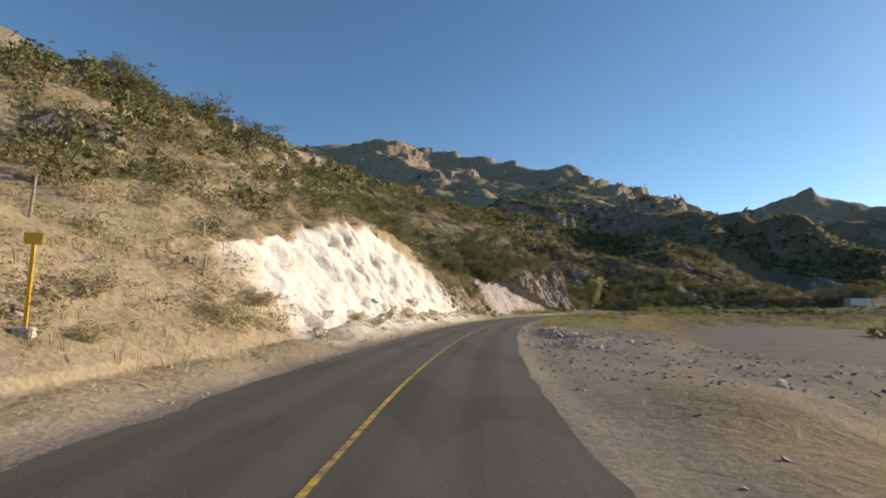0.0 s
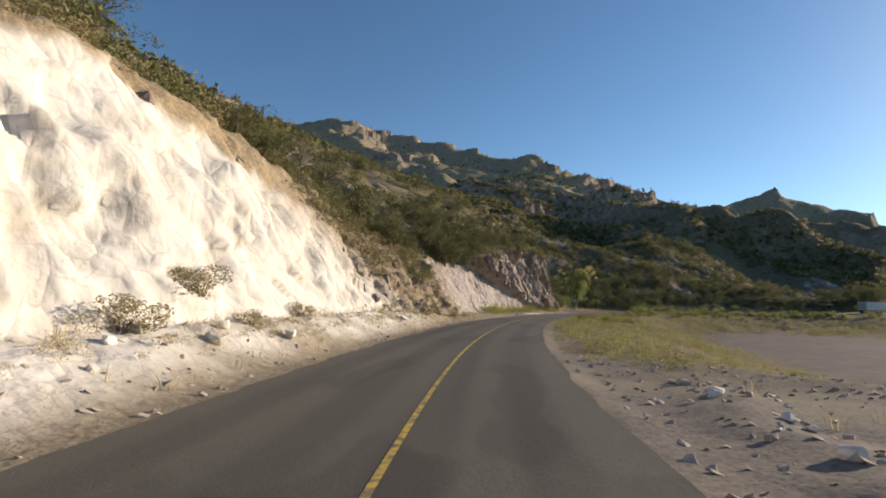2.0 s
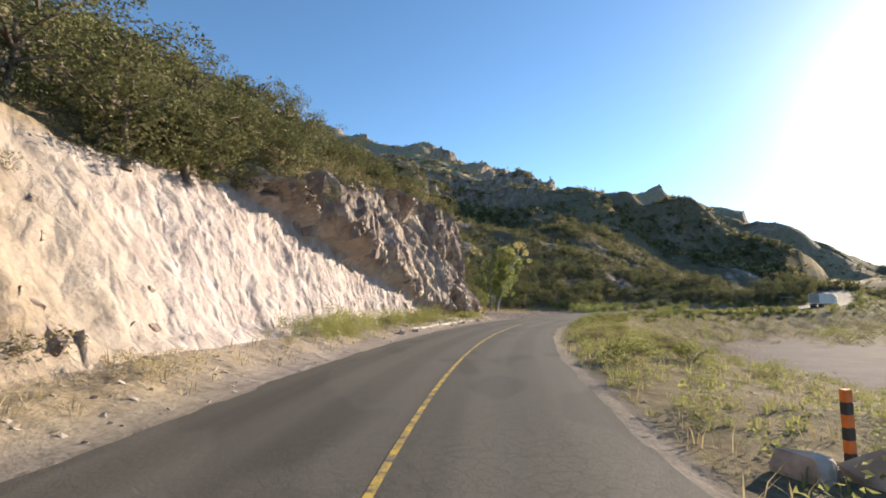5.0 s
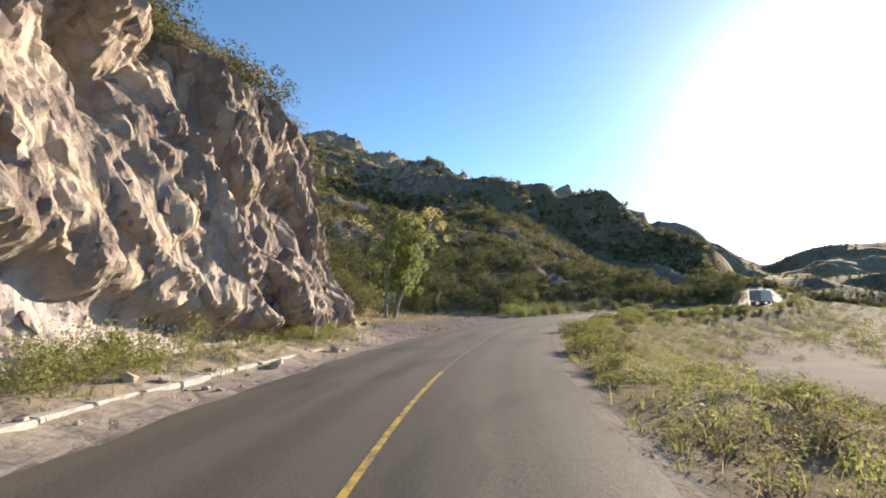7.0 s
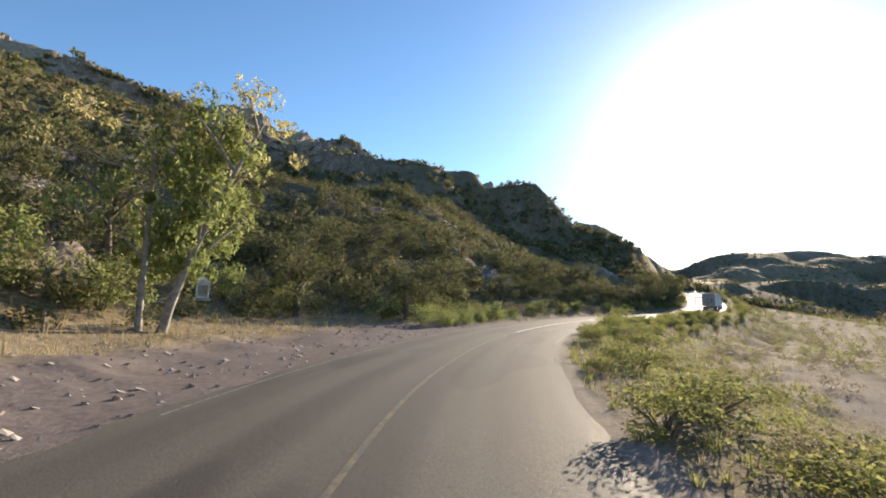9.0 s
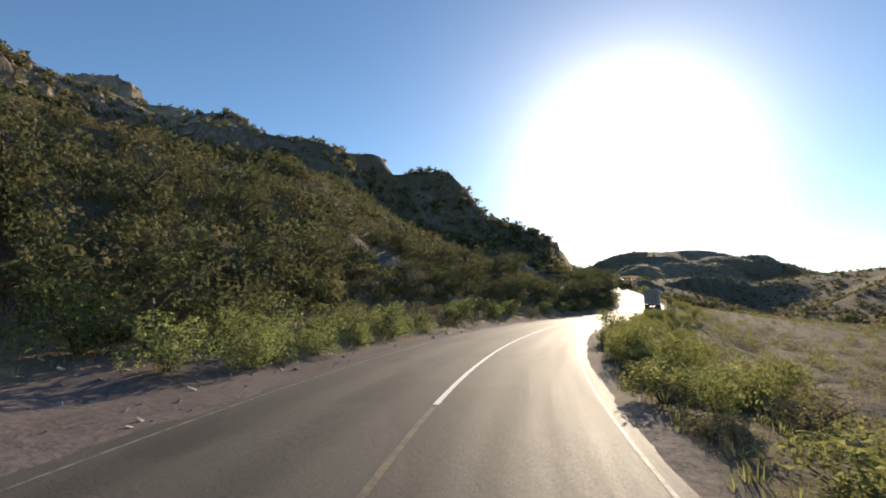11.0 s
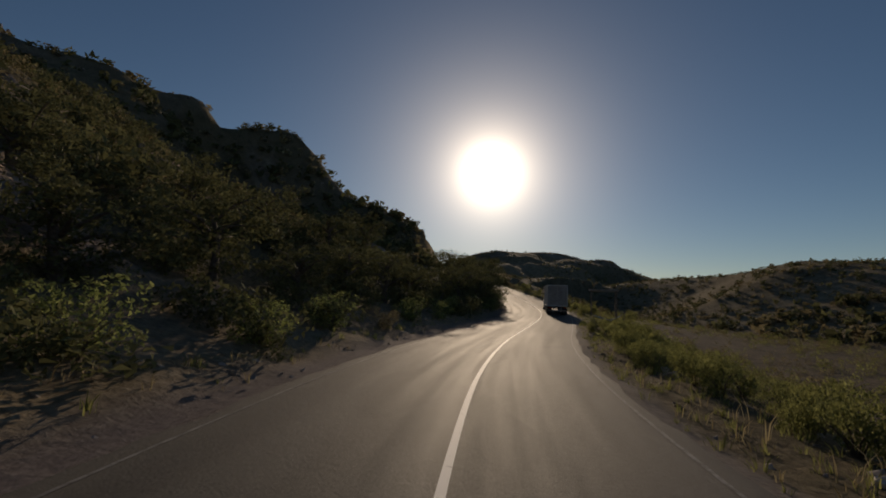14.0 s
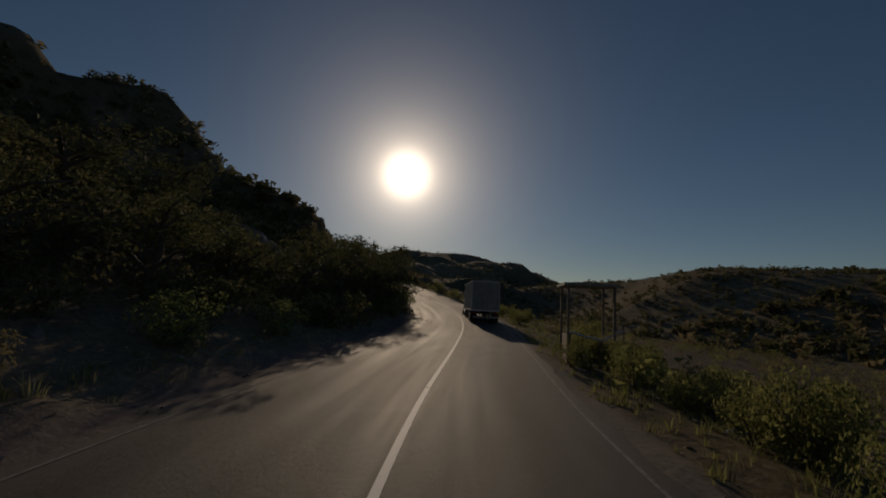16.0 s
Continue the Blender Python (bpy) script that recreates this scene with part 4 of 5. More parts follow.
tree_places = [  # station, offset, height, spread
    (149, 17, 5.2, 3.0), (153, 19, 7.5, 3.6), (157, 21, 6.5, 3.4), (160, 25, 7.5, 3.8), (165, 22, 6, 3.0), (169, 26, 7, 3.6), (174, 24, 6.5, 3.4), (182, 16.4, 6.2, 3.6), (186, 20, 5.5, 3.0),
    (188, 10.5, 4.6, 3.0), (194, 12, 5.5, 3.4), (201, 13.5, 5.8, 3.6), (207, 16, 5, 3.0), (213, 12.5, 3.6, 2.6), (219, 12.5, 3.8, 2.8), (225, 12, 4.2, 2.8), (231, 11.4, 3.6, 2.6), (237, 11.6, 4.2, 2.8), (243, 11, 4.0, 2.8), (249, 11, 4.4, 3.0), (256, 9.8, 4.4, 2.8), (263, 9.4, 5.2, 3.0), (271, 9.6, 5.2, 2.8),
    (108, 14.0, 4.4, 3.6), (112, 13.4, 4.2, 3.4), (115, 13.2, 3.4, 2.8), (117, 14.5, 3.6, 2.8), (120, 13.5, 3.0, 2.2), (123, 14, 3.4, 2.4), (126, 13.7, 3.0, 2.2), (130, 13.6, 2.6, 1.9), (135, 13.8, 2.4, 1.8), (139, 13.5, 2.2, 1.6),
    (108, 13, 3.4, 2.8), (111, 12.8, 3.2, 2.6), (115, 12.6, 2.8, 2.2), (119, 12.8, 2.6, 2.2), (124, 12.6, 2.4, 2.0), (128, 12.8, 2.4, 2.0), (133, 12.6, 2.0, 1.6),
    (150, 12.2, 2.4, 2.2), (152.5, 11, 2.4, 2.2), (155, 11.5, 2.8, 2.4), (158, 12.5, 3.2, 2.6),
    (266, 7.6, 4.2, 2.8), (274, 7.4, 4.6, 3.2), (278, 8.4, 5.4, 3.4), (283, 7.4, 6.0, 3.4), (288, 8.4, 5.4, 3.2), (293, 7.6, 7.2, 3.6), (298, 8.2, 7.2, 3.8), (304, 7.6, 7.4, 3.8), (310, 8.4, 5.8, 3.4), (316, 8.0, 5.6, 3.4), (322, 8.4, 5.8, 3.4), (276, 12.5, 6.2, 3.8), (285, 13, 6.4, 3.8), (294, 12.5, 6.4, 3.8), (303, 13, 6.4, 3.8),
    (41, 34, 4.4, 3.4), (50, 44, 3.2, 3.6), (58, 33, 5.2, 4.4), (66, 48, 7.5, 4.2), (70, 30, 4.4, 3.4), (30, 42, 4.2, 3.0), (22, 36, 3.8, 2.8), (70, 17.5, 3.2, 2.6), (75, 18.5, 3.0, 2.4),
    (84, 22, 5.5, 3.2), (88, 30, 6, 3.4), (92, 18, 5, 3.0), (95, 25, 4.6, 3.6), (99, 33, 5, 3.4), (101, 19, 4.4, 3.2), (105, 26, 6, 3.2),
    (113, 18, 4.2, 3.2), (119, 20, 3.8, 3.0), (126, 17, 3.4, 2.6), (131, 19, 3.4, 2.8), (138, 16.5, 2.6, 2.2), (142, 22, 3.2, 2.6), (145, 15.5, 2.4, 1.9), (106, 16, 4.5, 3.0), (109, 19, 5, 3.2), (111, 15, 3.6, 2.6), (115, 23, 5, 3.2), (122, 24, 5, 3.0), (128, 22, 5, 2.8), (134, 24, 5, 3.0), (97, 15.5, 4, 2.8), (93, 14.5, 3.4, 2.4),
    (152, 14, 3.4, 2.4), (155, 15.5, 4.2, 2.8), (163, 17.5, 4.5, 2.8), (184, 26, 6, 3.4), (191, 22, 6, 3.4), (198, 22, 6, 3.4), (206, 24, 6, 3.2), (214, 20, 4.2, 2.8), (222, 19, 4.0, 2.8), (230, 18, 4.0, 2.8), (238, 19, 4.2, 3.0), (246, 18, 4.4, 3.0), (254, 18, 4.6, 3.2),
]
protos = []
for k, (s0, d0, h0, w0) in enumerate(tree_places):
    p = spot(s0, d0, 0.2)
    if k < 5:
        protos.append(tree("oak_tree", p, h0, w0, "dark green scrub oak with a rounded uneven crown on the slope", OAK, 50 + k, "roadside oaks", 3400, 0.13))
    else:
        src = protos[k % 5]
        base_h, base_w = tree_places[k % 5][2], tree_places[k % 5][3]
        ob = copy_thing(src, pose(*p, 0, 0, k * 67 % 360) @ Matrix.Diagonal((w0 / base_w, w0 / base_w, h0 / base_h, 1)))

# bare shrub tree on the rim of the chalk cut
tree("bare_shrub_tree", spot(83.5, 20.5, 0.2), 5.0, 2.8, "half-bare twiggy shrub tree on the rim of the chalk cut", SHRUB, 91, "", 420, 0.08, PALE_BARK, 16)
tree("bare_shrub_tree", spot(80, 19.5, 0.2), 3.6, 2.2, "half-bare twiggy shrub tree on the rim of the chalk cut", SHRUB, 92, "", 380, 0.08, PALE_BARK, 14)


def bush(name, place, wide, high, material, label, seed, group, count=520, size=0.05, upright=False):
    rs = np.random.default_rng(seed)
    ob = thing(name, place, label, "bush", group, seed * 53 % 360)
    stems = []
    for k in range(9):
        a = k * 0.7 + rs.uniform(0, 0.4)
        e = np.array([math.cos(a) * wide * 0.34, math.sin(a) * wide * 0.34, high * rs.uniform(0.4, 0.7)])
        stems.append(tube([(0, 0, -0.1), e * (0.35, 0.35, 0.55), e], [0.03, 0.02, 0.008], 5))
    part("woody_base", *joined(stems), BARK, ob)
    v, q = bush_mesh(rs, count, size)
    if upright:  # leaves stand along the twigs
        mid = v.reshape(-1, 3, 3).mean(1, keepdims=True)
        v = (mid + (v.reshape(-1, 3, 3) - mid) * (0.8, 0.8, 1.25)).reshape(-1, 3)
    part("foliage", v * (wide, wide, high / 0.95), q, material, ob)
    return ob


bush_protos = [
    bush("roadside_bush", spot(196, -5.6, 0.1), 1.9, 1.7, GREEN, "green upright bush on the road's edge", 31, "roadside bushes", 2300, 0.03, True),
    bush("roadside_bush", spot(203, -5.4, 0.1), 1.8, 1.9, GREEN, "green upright bush on the road's edge", 32, "roadside bushes", 2300, 0.03, True),
    bush("roadside_bush", spot(155, -6.0, 0.1), 2.0, 1.1, GREEN, "low yellow-green bush on the grassy bank", 33, "roadside bushes", 1400, 0.031),
    bush("roadside_bush", spot(150, -7.5, 0.1), 1.8, 0.9, SHRUB, "low olive bush on the grassy bank", 34, "roadside bushes", 1400, 0.031),
]
rs2 = np.random.default_rng(44)
for s0 in np.arange(184, 256, 1.9):
    k = rs2.integers(0, 2)
    d0 = -rs2.uniform(4.9, 6.4) if rs2.uniform() < 0.6 and s0 < 213 else -rs2.uniform(6.4, 11)
    copy_thing(bush_protos[k], pose(*spot(s0, d0, 0.1), 0, 0, rs2.uniform(0, 360)) @ Matrix.Scale(rs2.uniform(0.45, 0.85), 4))
# dense low growth that closes the gaps between them
hedge = bush("low_bush", spot(198.5, -5.7, 0.1), 2.1, 1.05, BRIGHT, "low dense yellow-green bush on the road's edge", 38, "roadside bushes", 2600, 0.031)
for s0 in np.arange(187, 214, 1.0):
    copy_thing(hedge, pose(*spot(s0, -rs2.uniform(5.2, 6.9), 0.14), 0, 0, rs2.uniform(0, 360)) @ Matrix.Scale(rs2.uniform(0.6, 1.0), 4))
for s0 in np.arange(214, 250, 1.3):
    copy_thing(bush_protos[rs2.integers(0, 2)], pose(*spot(s0, -rs2.uniform(5.7, 8.2), 0.14), 0, 0, rs2.uniform(0, 360)) @ Matrix.Scale(rs2.uniform(0.6, 1.0), 4))
for s0 in np.arange(112, 186, 1.6):
    k = rs2.integers(2, 4)
    d0 = -rs2.uniform(4.7, 9 if s0 > 138 else 12)
    copy_thing(bush_protos[k], pose(*spot(s0, d0, 0.1), 0, 0, rs2.uniform(0, 360)) @ Matrix.Scale(rs2.uniform(0.5, 1.15), 4))
for s0 in np.arange(262, 325, 2.2):
    copy_thing(bush_protos[rs2.integers(0, 4)], pose(*spot(s0, -rs2.uniform(5.2, 11), 0.1), 0, 0, rs2.uniform(0, 360)) @ Matrix.Scale(rs2.uniform(0.6, 1.2), 4))
left_protos = [bush("bright_bush", spot(190, 9.5, 0.1), 2.4, 2.0, BRIGHT, "bright yellow-green bush on the verge under the slope", 36, "verge bushes", 1700, 0.031),
               bush("olive_bush", spot(197, 8.2, 0.1), 2.6, 1.8, SHRUB, "dusty olive bush on the verge under the slope", 37, "verge bushes", 1700, 0.031)]
for s0, d0, sc in ((186, 8.0, 0.9), (188, 6.9, 0.75), (190, 7.4, 0.8), (191.5, 6.5, 0.65), (193.5, 7.2, 0.8), (195.5, 6.6, 0.7), (197.5, 7.4, 0.8), (199, 6.4, 0.6), (201.5, 6.9, 0.65), (204, 6.4, 0.5), (187, 12, 1.3), (192, 8.6, 0.9), (194, 10.4, 1.1), (198, 9.6, 0.8), (200, 7.6, 0.7), (203, 8.6, 0.9), (206, 7.4, 0.6), (209, 8.6, 1.0), (182, 17.5, 1.4), (178, 19, 1.3), (212, 7.8, 0.8), (216, 8.2, 1.0), (222, 7.6, 0.9), (228, 7.8, 1.0), (233, 7.2, 0.8), (240, 7.6, 1.0), (246, 7.3, 0.9), (252, 7.6, 1.0), (259, 7.2, 0.9), (266, 7.6, 1.0), (270, 6.4, 0.9), (275, 6.2, 1.1), (280, 6.4, 1.2), (285, 6.2, 1.2), (290, 6.4, 1.3), (296, 6.4, 1.3)):
    copy_thing(left_protos[int(s0 * 7) % 2 if s0 > 205 else 0], pose(*spot(s0, d0, 0.1), 0, 0, s0 * 31 % 360) @ Matrix.Scale(sc, 4))
for s0, d0, sc in ((157, 15.5, 1.7), (161, 17.5, 2.1), (165, 19.5, 2.2), (169, 17.5, 1.6)):
    copy_thing(left_protos[0], pose(*spot(s0, d0, 0.15), 0, 0, s0 * 31 % 360) @ Matrix.Scale(sc, 4))
for x0, y0, sc in ((130.6, 178.6, 0.8), (132.8, 176.2, 0.9), (135.6, 178.2, 1.0), (136.2, 175.6, 0.9)):
    copy_thing(bush_protos[0], pose(x0, y0, ground_at(x0, y0) - 0.1, 0, 0, x0 * 71 % 360) @ Matrix.Scale(sc, 4))
for s0, d0, sc in ((37, 8.6, 0.55), (43, 8.0, 0.45), (45.5, 8.3, 0.6), (48, 9.0, 0.5), (52, 8.4, 0.7), (56, 8.9, 0.8), (58, 8.0, 0.45), (63, 8.6, 0.5), (39, 7.4, 0.35), (78, 8.4, 0.5), (86, 7.6, 0.7), (91, 8.0, 0.8), (96, 7.4, 0.5), (21, 9.5, 0.7), (16, 11.5, 0.6), (26, 10.5, 0.6), (9, 12.5, 0.7), (13, 8.6, 0.4), (29, 8.2, 0.5), (32, 9.2, 0.6)):
    copy_thing(left_protos[1], pose(*spot(s0, d0, 0.08), 0, 0, s0 * 31 % 360) @ Matrix.Scale(sc, 4))

# low scrub under the roadside trees
rs5 = np.random.default_rng(83)
under = (regs[None] >= 2) * (D > 6.4) * (D < 19) * smooth(188, 200, SS) * (1 - smooth(285, 300, SS)) + 0.8 * (regs[None] >= 3) * (D > 14.5) * (D < 26) * smooth(148, 153, SS) * (1 - smooth(190, 200, SS))
up_ = grid_places(X, Y, Z - 0.1, under, 260, rs5)
scattered("verge_scrub", up_, rs5.uniform(1.0, 2.6, len(up_)), [bush_mesh(rs5, 340, 0.052) for _ in range(4)], OAK, "dark low scrub crowding the verge under the trees", "shrubs", 0.9, rs5)

bank = (regs[None] == 0) * (D > -19 - 8 * smooth(50, 70, SS) * (1 - smooth(125, 150, SS))) * smooth(4.5, 5.6, -D) * smooth(54, 70, SS) * (1 - smooth(188, 205, SS)) * (0.3 + smooth(-0.15, 0.15, fbm(X / 5, Y / 5, 3, 135)))
bp = grid_places(X, Y, Z - 0.08, bank, 1650, rs5)
scattered("bank_scrub", bp[:1350], rs5.uniform(0.3, 1.2, 1350), [bush_mesh(rs5, 120, 0.05) for _ in range(4)], GREEN, "yellow-green scrub on the bank below the road", "shrubs", 0.75, rs5)
scattered("bank_scrub", bp[1350:], rs5.uniform(0.4, 1.1, len(bp) - 1350), [bush_mesh(rs5, 120, 0.05) for _ in range(4)], SHRUB, "olive scrub on the bank below the road", "shrubs", 0.7, rs5)
low_w = (regs[None] == 0) * smooth(5.5, 9, -D) * smooth(178, 196, SS) * (1 - smooth(318, 328, SS)) * (0.2 + smooth(-0.2, 0.15, fbm(X / 7, Y / 7, 3, 145)))
lw = grid_places(X, Y, Z - 0.08, low_w, 1500, rs5)
scattered("valley_scrub", lw[:900], rs5.uniform(0.5, 1.8, 900), [bush_mesh(rs5, 70, 0.075) for _ in range(4)], SHRUB, "olive-brown scrub over the valley floor below the road", "shrubs", 0.7, rs5)
scattered("valley_scrub", lw[900:], rs5.uniform(0.6, 2.0, 600), [bush_mesh(rs5, 70, 0.075) for _ in range(4)], GREEN, "green scrub over the valley floor below the road", "shrubs", 0.8, rs5)
brush_w = (regs[None] == 2) * smooth(6.2, 7.0, D) * smooth(24, 30, SS) * (1 - smooth(104, 110, SS)) * smooth(-0.1, 0.15, fbm(X / 3, Y / 3, 3, 137))
slope_ = ((regs[None] == 3) | (regs[None] == 4)) * (SS > 4) * (SS < 54) * (D > 8.5) * (D < 42) * (1 - chalk_zone * (regs[None] == 3)) * (0.25 + smooth(-0.2, 0.2, fbm(X / 6, Y / 6, 3, 139)))
lp = grid_places(X, Y, Z - 0.06, slope_, 2300, rs5)
scattered("slope_scrub", lp[:1500], rs5.uniform(0.4, 1.5, 1500), [bush_mesh(rs5, 66, 0.072) for _ in range(4)], SHRUB, "small olive scrub bushes on the dry grass slope", "shrubs", 0.8, rs5)
scattered("slope_brush", lp[1500:], rs5.uniform(0.4, 1.1, len(lp) - 1500), [bush_mesh(rs5, 66, 0.072) for _ in range(4)], DRY, "dry straw-coloured brush on the grass slope", "shrubs", 0.7, rs5)
rim_s = (crag_zone * (regs[None] == 3) * smooth(0.78, 0.92, F) * 0.8 + rubble_zone ** 3 * (regs[None] == 3) * (0.15 + 1.6 * smooth(0.3, 0.65, F)) + 1.4 * np.where(regs[None] == 4, 1 - smooth(1, 6, D - (toe + wide)[:, None]), 0) * (smooth(70, 80, SS) * (1 - smooth(150, 156, SS)) + 0.35 * smooth(26, 32, SS) * (1 - smooth(70, 80, SS)))) * (SS < 160)
rp = grid_places(X, Y, Z - 0.1, rim_s, 600, rs5)
scattered("rim_scrub", rp[:330], rs5.uniform(0.7, 2.2, 330), [bush_mesh(rs5, 220, 0.048) for _ in range(4)], SHRUB, "olive scrub along the rim of the cut", "shrubs", 0.85, rs5)
scattered("rim_scrub", rp[330:], rs5.uniform(0.9, 2.6, len(rp) - 330), [bush_mesh(rs5, 240, 0.048) for _ in range(4)], OAK, "dark oak scrub along the rim of the cut", "shrubs", 0.85, rs5)
foot_w = (regs[None] == 2) * smooth(6.7, 7.4, D) * smooth(110, 118, SS) * (1 - smooth(146, 152, SS)) * (0.15 + smooth(-0.1, 0.15, fbm(X / 4, Y / 4, 3, 141)))
wp = grid_places(X, Y, Z - 0.05, foot_w, 170, rs5)
scattered("verge_weeds", wp, rs5.uniform(0.6, 1.7, len(wp)), [bush_mesh(rs5, 340, 0.03) for _ in range(4)], GREEN, "bushy yellow-green weeds at the foot of the crag", "shrubs", 0.95, rs5)
sp_ = grid_places(X, Y, Z - 0.05, brush_w, 210, rs5)
scattered("dry_brush", sp_, rs5.uniform(0.3, 0.95, len(sp_)), [bush_mesh(rs5, 220, 0.036) for _ in range(4)], DRY, "dry straw-brown brush at the foot of the cut", "shrubs", 0.8, rs5)

# ---------------------------------------------------------------- grass
def tuft(rs, blades, tall, wide):
    """A tuft of thin bent blades."""
    vs, qs = [], []
    for _ in range(blades):
        a = rs.uniform(0, 2 * np.pi)
        r = rs.uniform(0, 0.14)
        out = np.array([math.cos(a), math.sin(a), 0])
        foot = out * r - np.array([0, 0, 0.04])
        bend, high = rs.uniform(0.1, 0.75) * tall, rs.uniform(0.45, 1.0) * tall
        mid, tip = foot + out * bend * 0.3 + (0, 0, high * 0.6), foot + out * bend + (0, 0, high)
        side = np.array([-math.sin(a), math.cos(a), 0]) * wide
        k = len(vs)
        vs += [foot - side, foot + side, mid + side * 0.8, mid - side * 0.8, tip + side * 0.15, tip - side * 0.15]
        qs += [[k, k + 1, k + 2, k + 3], [k + 3, k + 2, k + 4, k + 5]]
    return np.array(vs), np.array(qs)


rs3 = np.random.default_rng(61)
dry_t = [tuft(rs3, 5, 0.32, 0.008) for _ in range(6)]
green_t = [tuft(rs3, 11, 0.27, 0.010) for _ in range(6)]
left_verge = (regs[None] == 2) * smooth(LEFT + 0.4, LEFT + 1.4, D) * (1 - smooth(148, 154, SS) * (1 - smooth(188, 194, SS))) * (1 - 0.75 * chalk_zone * (1 - smooth(60, 80, SS)))
slope_w = ((regs[None] == 3) | (regs[None] == 4)) * (SS > 2) * (SS < 40) * (D < 30) * 3.5 * (1 - chalk_zone * (regs[None] == 3))
rim_w = (regs[None] == 4) * smooth(0, 1.5, D - (toe + wide)[:, None]) * (1 - smooth(14, 22, D - (toe + wide)[:, None])) * 0.8 * (SS < 205)
right_w = (regs[None] == 0) * (D > -24) * smooth(4.1, 4.7, -D) * (smooth(58, 72, SS) * (1 - smooth(215, 240, SS)) + 0.10) * 1.1
flat_w = (regs[None] >= 2) * (SS > 150) * (SS < 190) * (D < 20) * (D > 10.2) * 4.5
gp = grid_places(X, Y, Z, left_verge * 1.3 + slope_w + rim_w + right_w + flat_w, 9500, rs3)
scattered("dry_grass", gp, rs3.uniform(0.6, 1.9, len(gp)), dry_t, DRY, "tufts of straw-coloured dry grass", "grass", 1.0, rs3)
crag_foot = (regs[None] == 2) * smooth(6.0, 7.0, D) * smooth(108, 118, SS) * (1 - smooth(148, 154, SS)) * 3
bank_w = (regs[None] == 0) * (D > -15) * smooth(4.1, 4.8, -D) * smooth(85, 125, SS) * (1.0 + 2.0 * (1 - smooth(6, 9, -D)))
gg = grid_places(X, Y, Z, crag_foot + bank_w + (regs[None] == 2) * (SS > 188) * smooth(5.4, 6.5, D) * 1.5, 3700, rs3)
scattered("green_weeds", gg, rs3.uniform(0.6, 1.5, len(gg)), green_t, GREEN, "yellow-green weeds and long grass on the verge", "grass", 1.0, rs3)


# ---------------------------------------------------------------- stones
def chip(rs, points=12):
    """An angular block: the hull of a few points, about one metre across."""
    p = rs.uniform(-1, 1, size=(points, 3))
    p /= (np.abs(p) ** 5.0).sum(1, keepdims=True) ** (1 / 5.0)
    bm = bmesh.new()
    for q in p * 0.5:
        bm.verts.new(q)
    bmesh.ops.convex_hull(bm, input=bm.verts[:])
    bm.verts.index_update()
    v = np.array([w.co[:] for w in bm.verts])
    f = np.array([[w.index for w in t.verts] for t in bm.faces])
    bm.free()
    return v, f


def stone_mesh(name, seed, material, points=20):
    v, f = chip(np.random.default_rng(seed), points)
    ob = mesh_object(name, v * (1.2, 0.95, 0.8), f, {}, [material], None, False)
    me = ob.data
    bpy.data.objects.remove(ob)
    return me


stones = [stone_mesh("rock", 200 + k, STONE if k % 2 else PALE_STONE) for k in range(6)]
rs4 = np.random.default_rng(71)


def rock(place, size, label, group, k):
    ob = new("rock", stones[k % 6])
    ob.matrix_world = pose(place[0], place[1], place[2] + size * 0.18, rs4.uniform(-20, 20), rs4.uniform(-20, 20), rs4.uniform(0, 360)) @ Matrix.Diagonal((size * rs4.uniform(0.8, 1.3), size, size * rs4.uniform(0.7, 1.1), 1))
    return tagged(ob, label, "rock", group)


for k in range(130):
    s0, d0 = (rs4.uniform(27, 56), rs4.normal(-7.6, 0.9)) if k % 4 else (rs4.normal(38, 9), -rs4.uniform(6.0, 14))
    rock(spot(s0, d0), rs4.choice([0.09, 0.12, 0.16, 0.22, 0.3]), "pale broken rock lying on the gravel lay-by", "rocks on the lay-by", k)
for k in range(34):
    rock(spot(rs4.uniform(27, 80), rs4.uniform(6.6, 9.4)), rs4.uniform(0.2, 0.55), "chalky rock fallen from the cut", "rocks under the chalk cut", 2 * (k % 3))
for k in range(30):
    rock(spot(rs4.uniform(80, 99), rs4.uniform(7.4, 10.5)), rs4.uniform(0.3, 0.95), "brown angular boulder in the rubble slope", "boulders in the rubble", 1 + 2 * (k % 3))
for k in range(16):
    rock(spot(rs4.uniform(112, 152), rs4.uniform(5.6, 8.5)), rs4.uniform(0.2, 0.5), "grey rock on the verge under the crag", "rocks under the crag", 1 + 2 * (k % 3))
for k in range(12):
    rock(spot(rs4.uniform(150, 250), -rs4.uniform(4.6, 8)), rs4.uniform(0.15, 0.4), "small pale stone on the road's edge", "stones on the road's edge", k)
rock((-38.5, 79, ground_at(-38.5, 79) + 0.6), 5.0, "tall lichen-yellowed outcrop among the oaks", "", 1)
small = stone_mesh("pebble", 300, STONE, 9)
peb = [(np.array([v.co[:] for v in small.vertices]), np.array([list(p.vertices) for p in small.polygons]))]
pw = (regs[None] == 0) * smooth(4.2, 5.0, -D) * (D > -20) * (0.5 + 5 * smooth(10, 20, SS) * (1 - smooth(56, 66, SS))) + (regs[None] == 2) * (1.2 + 3.0 * smooth(26, 34, SS) * (1 - smooth(100, 108, SS)) + 2.0 * smooth(148, 154, SS) * (1 - smooth(190, 196, SS)))
pp = grid_places(X, Y, Z, pw, 4600, rs4)
ob = scattered("loose_stones", pp, rs4.uniform(0.05, 0.24, len(pp)), peb, STONE, "loose stones and gravel on the verges", "stones", 1.0, rs4)

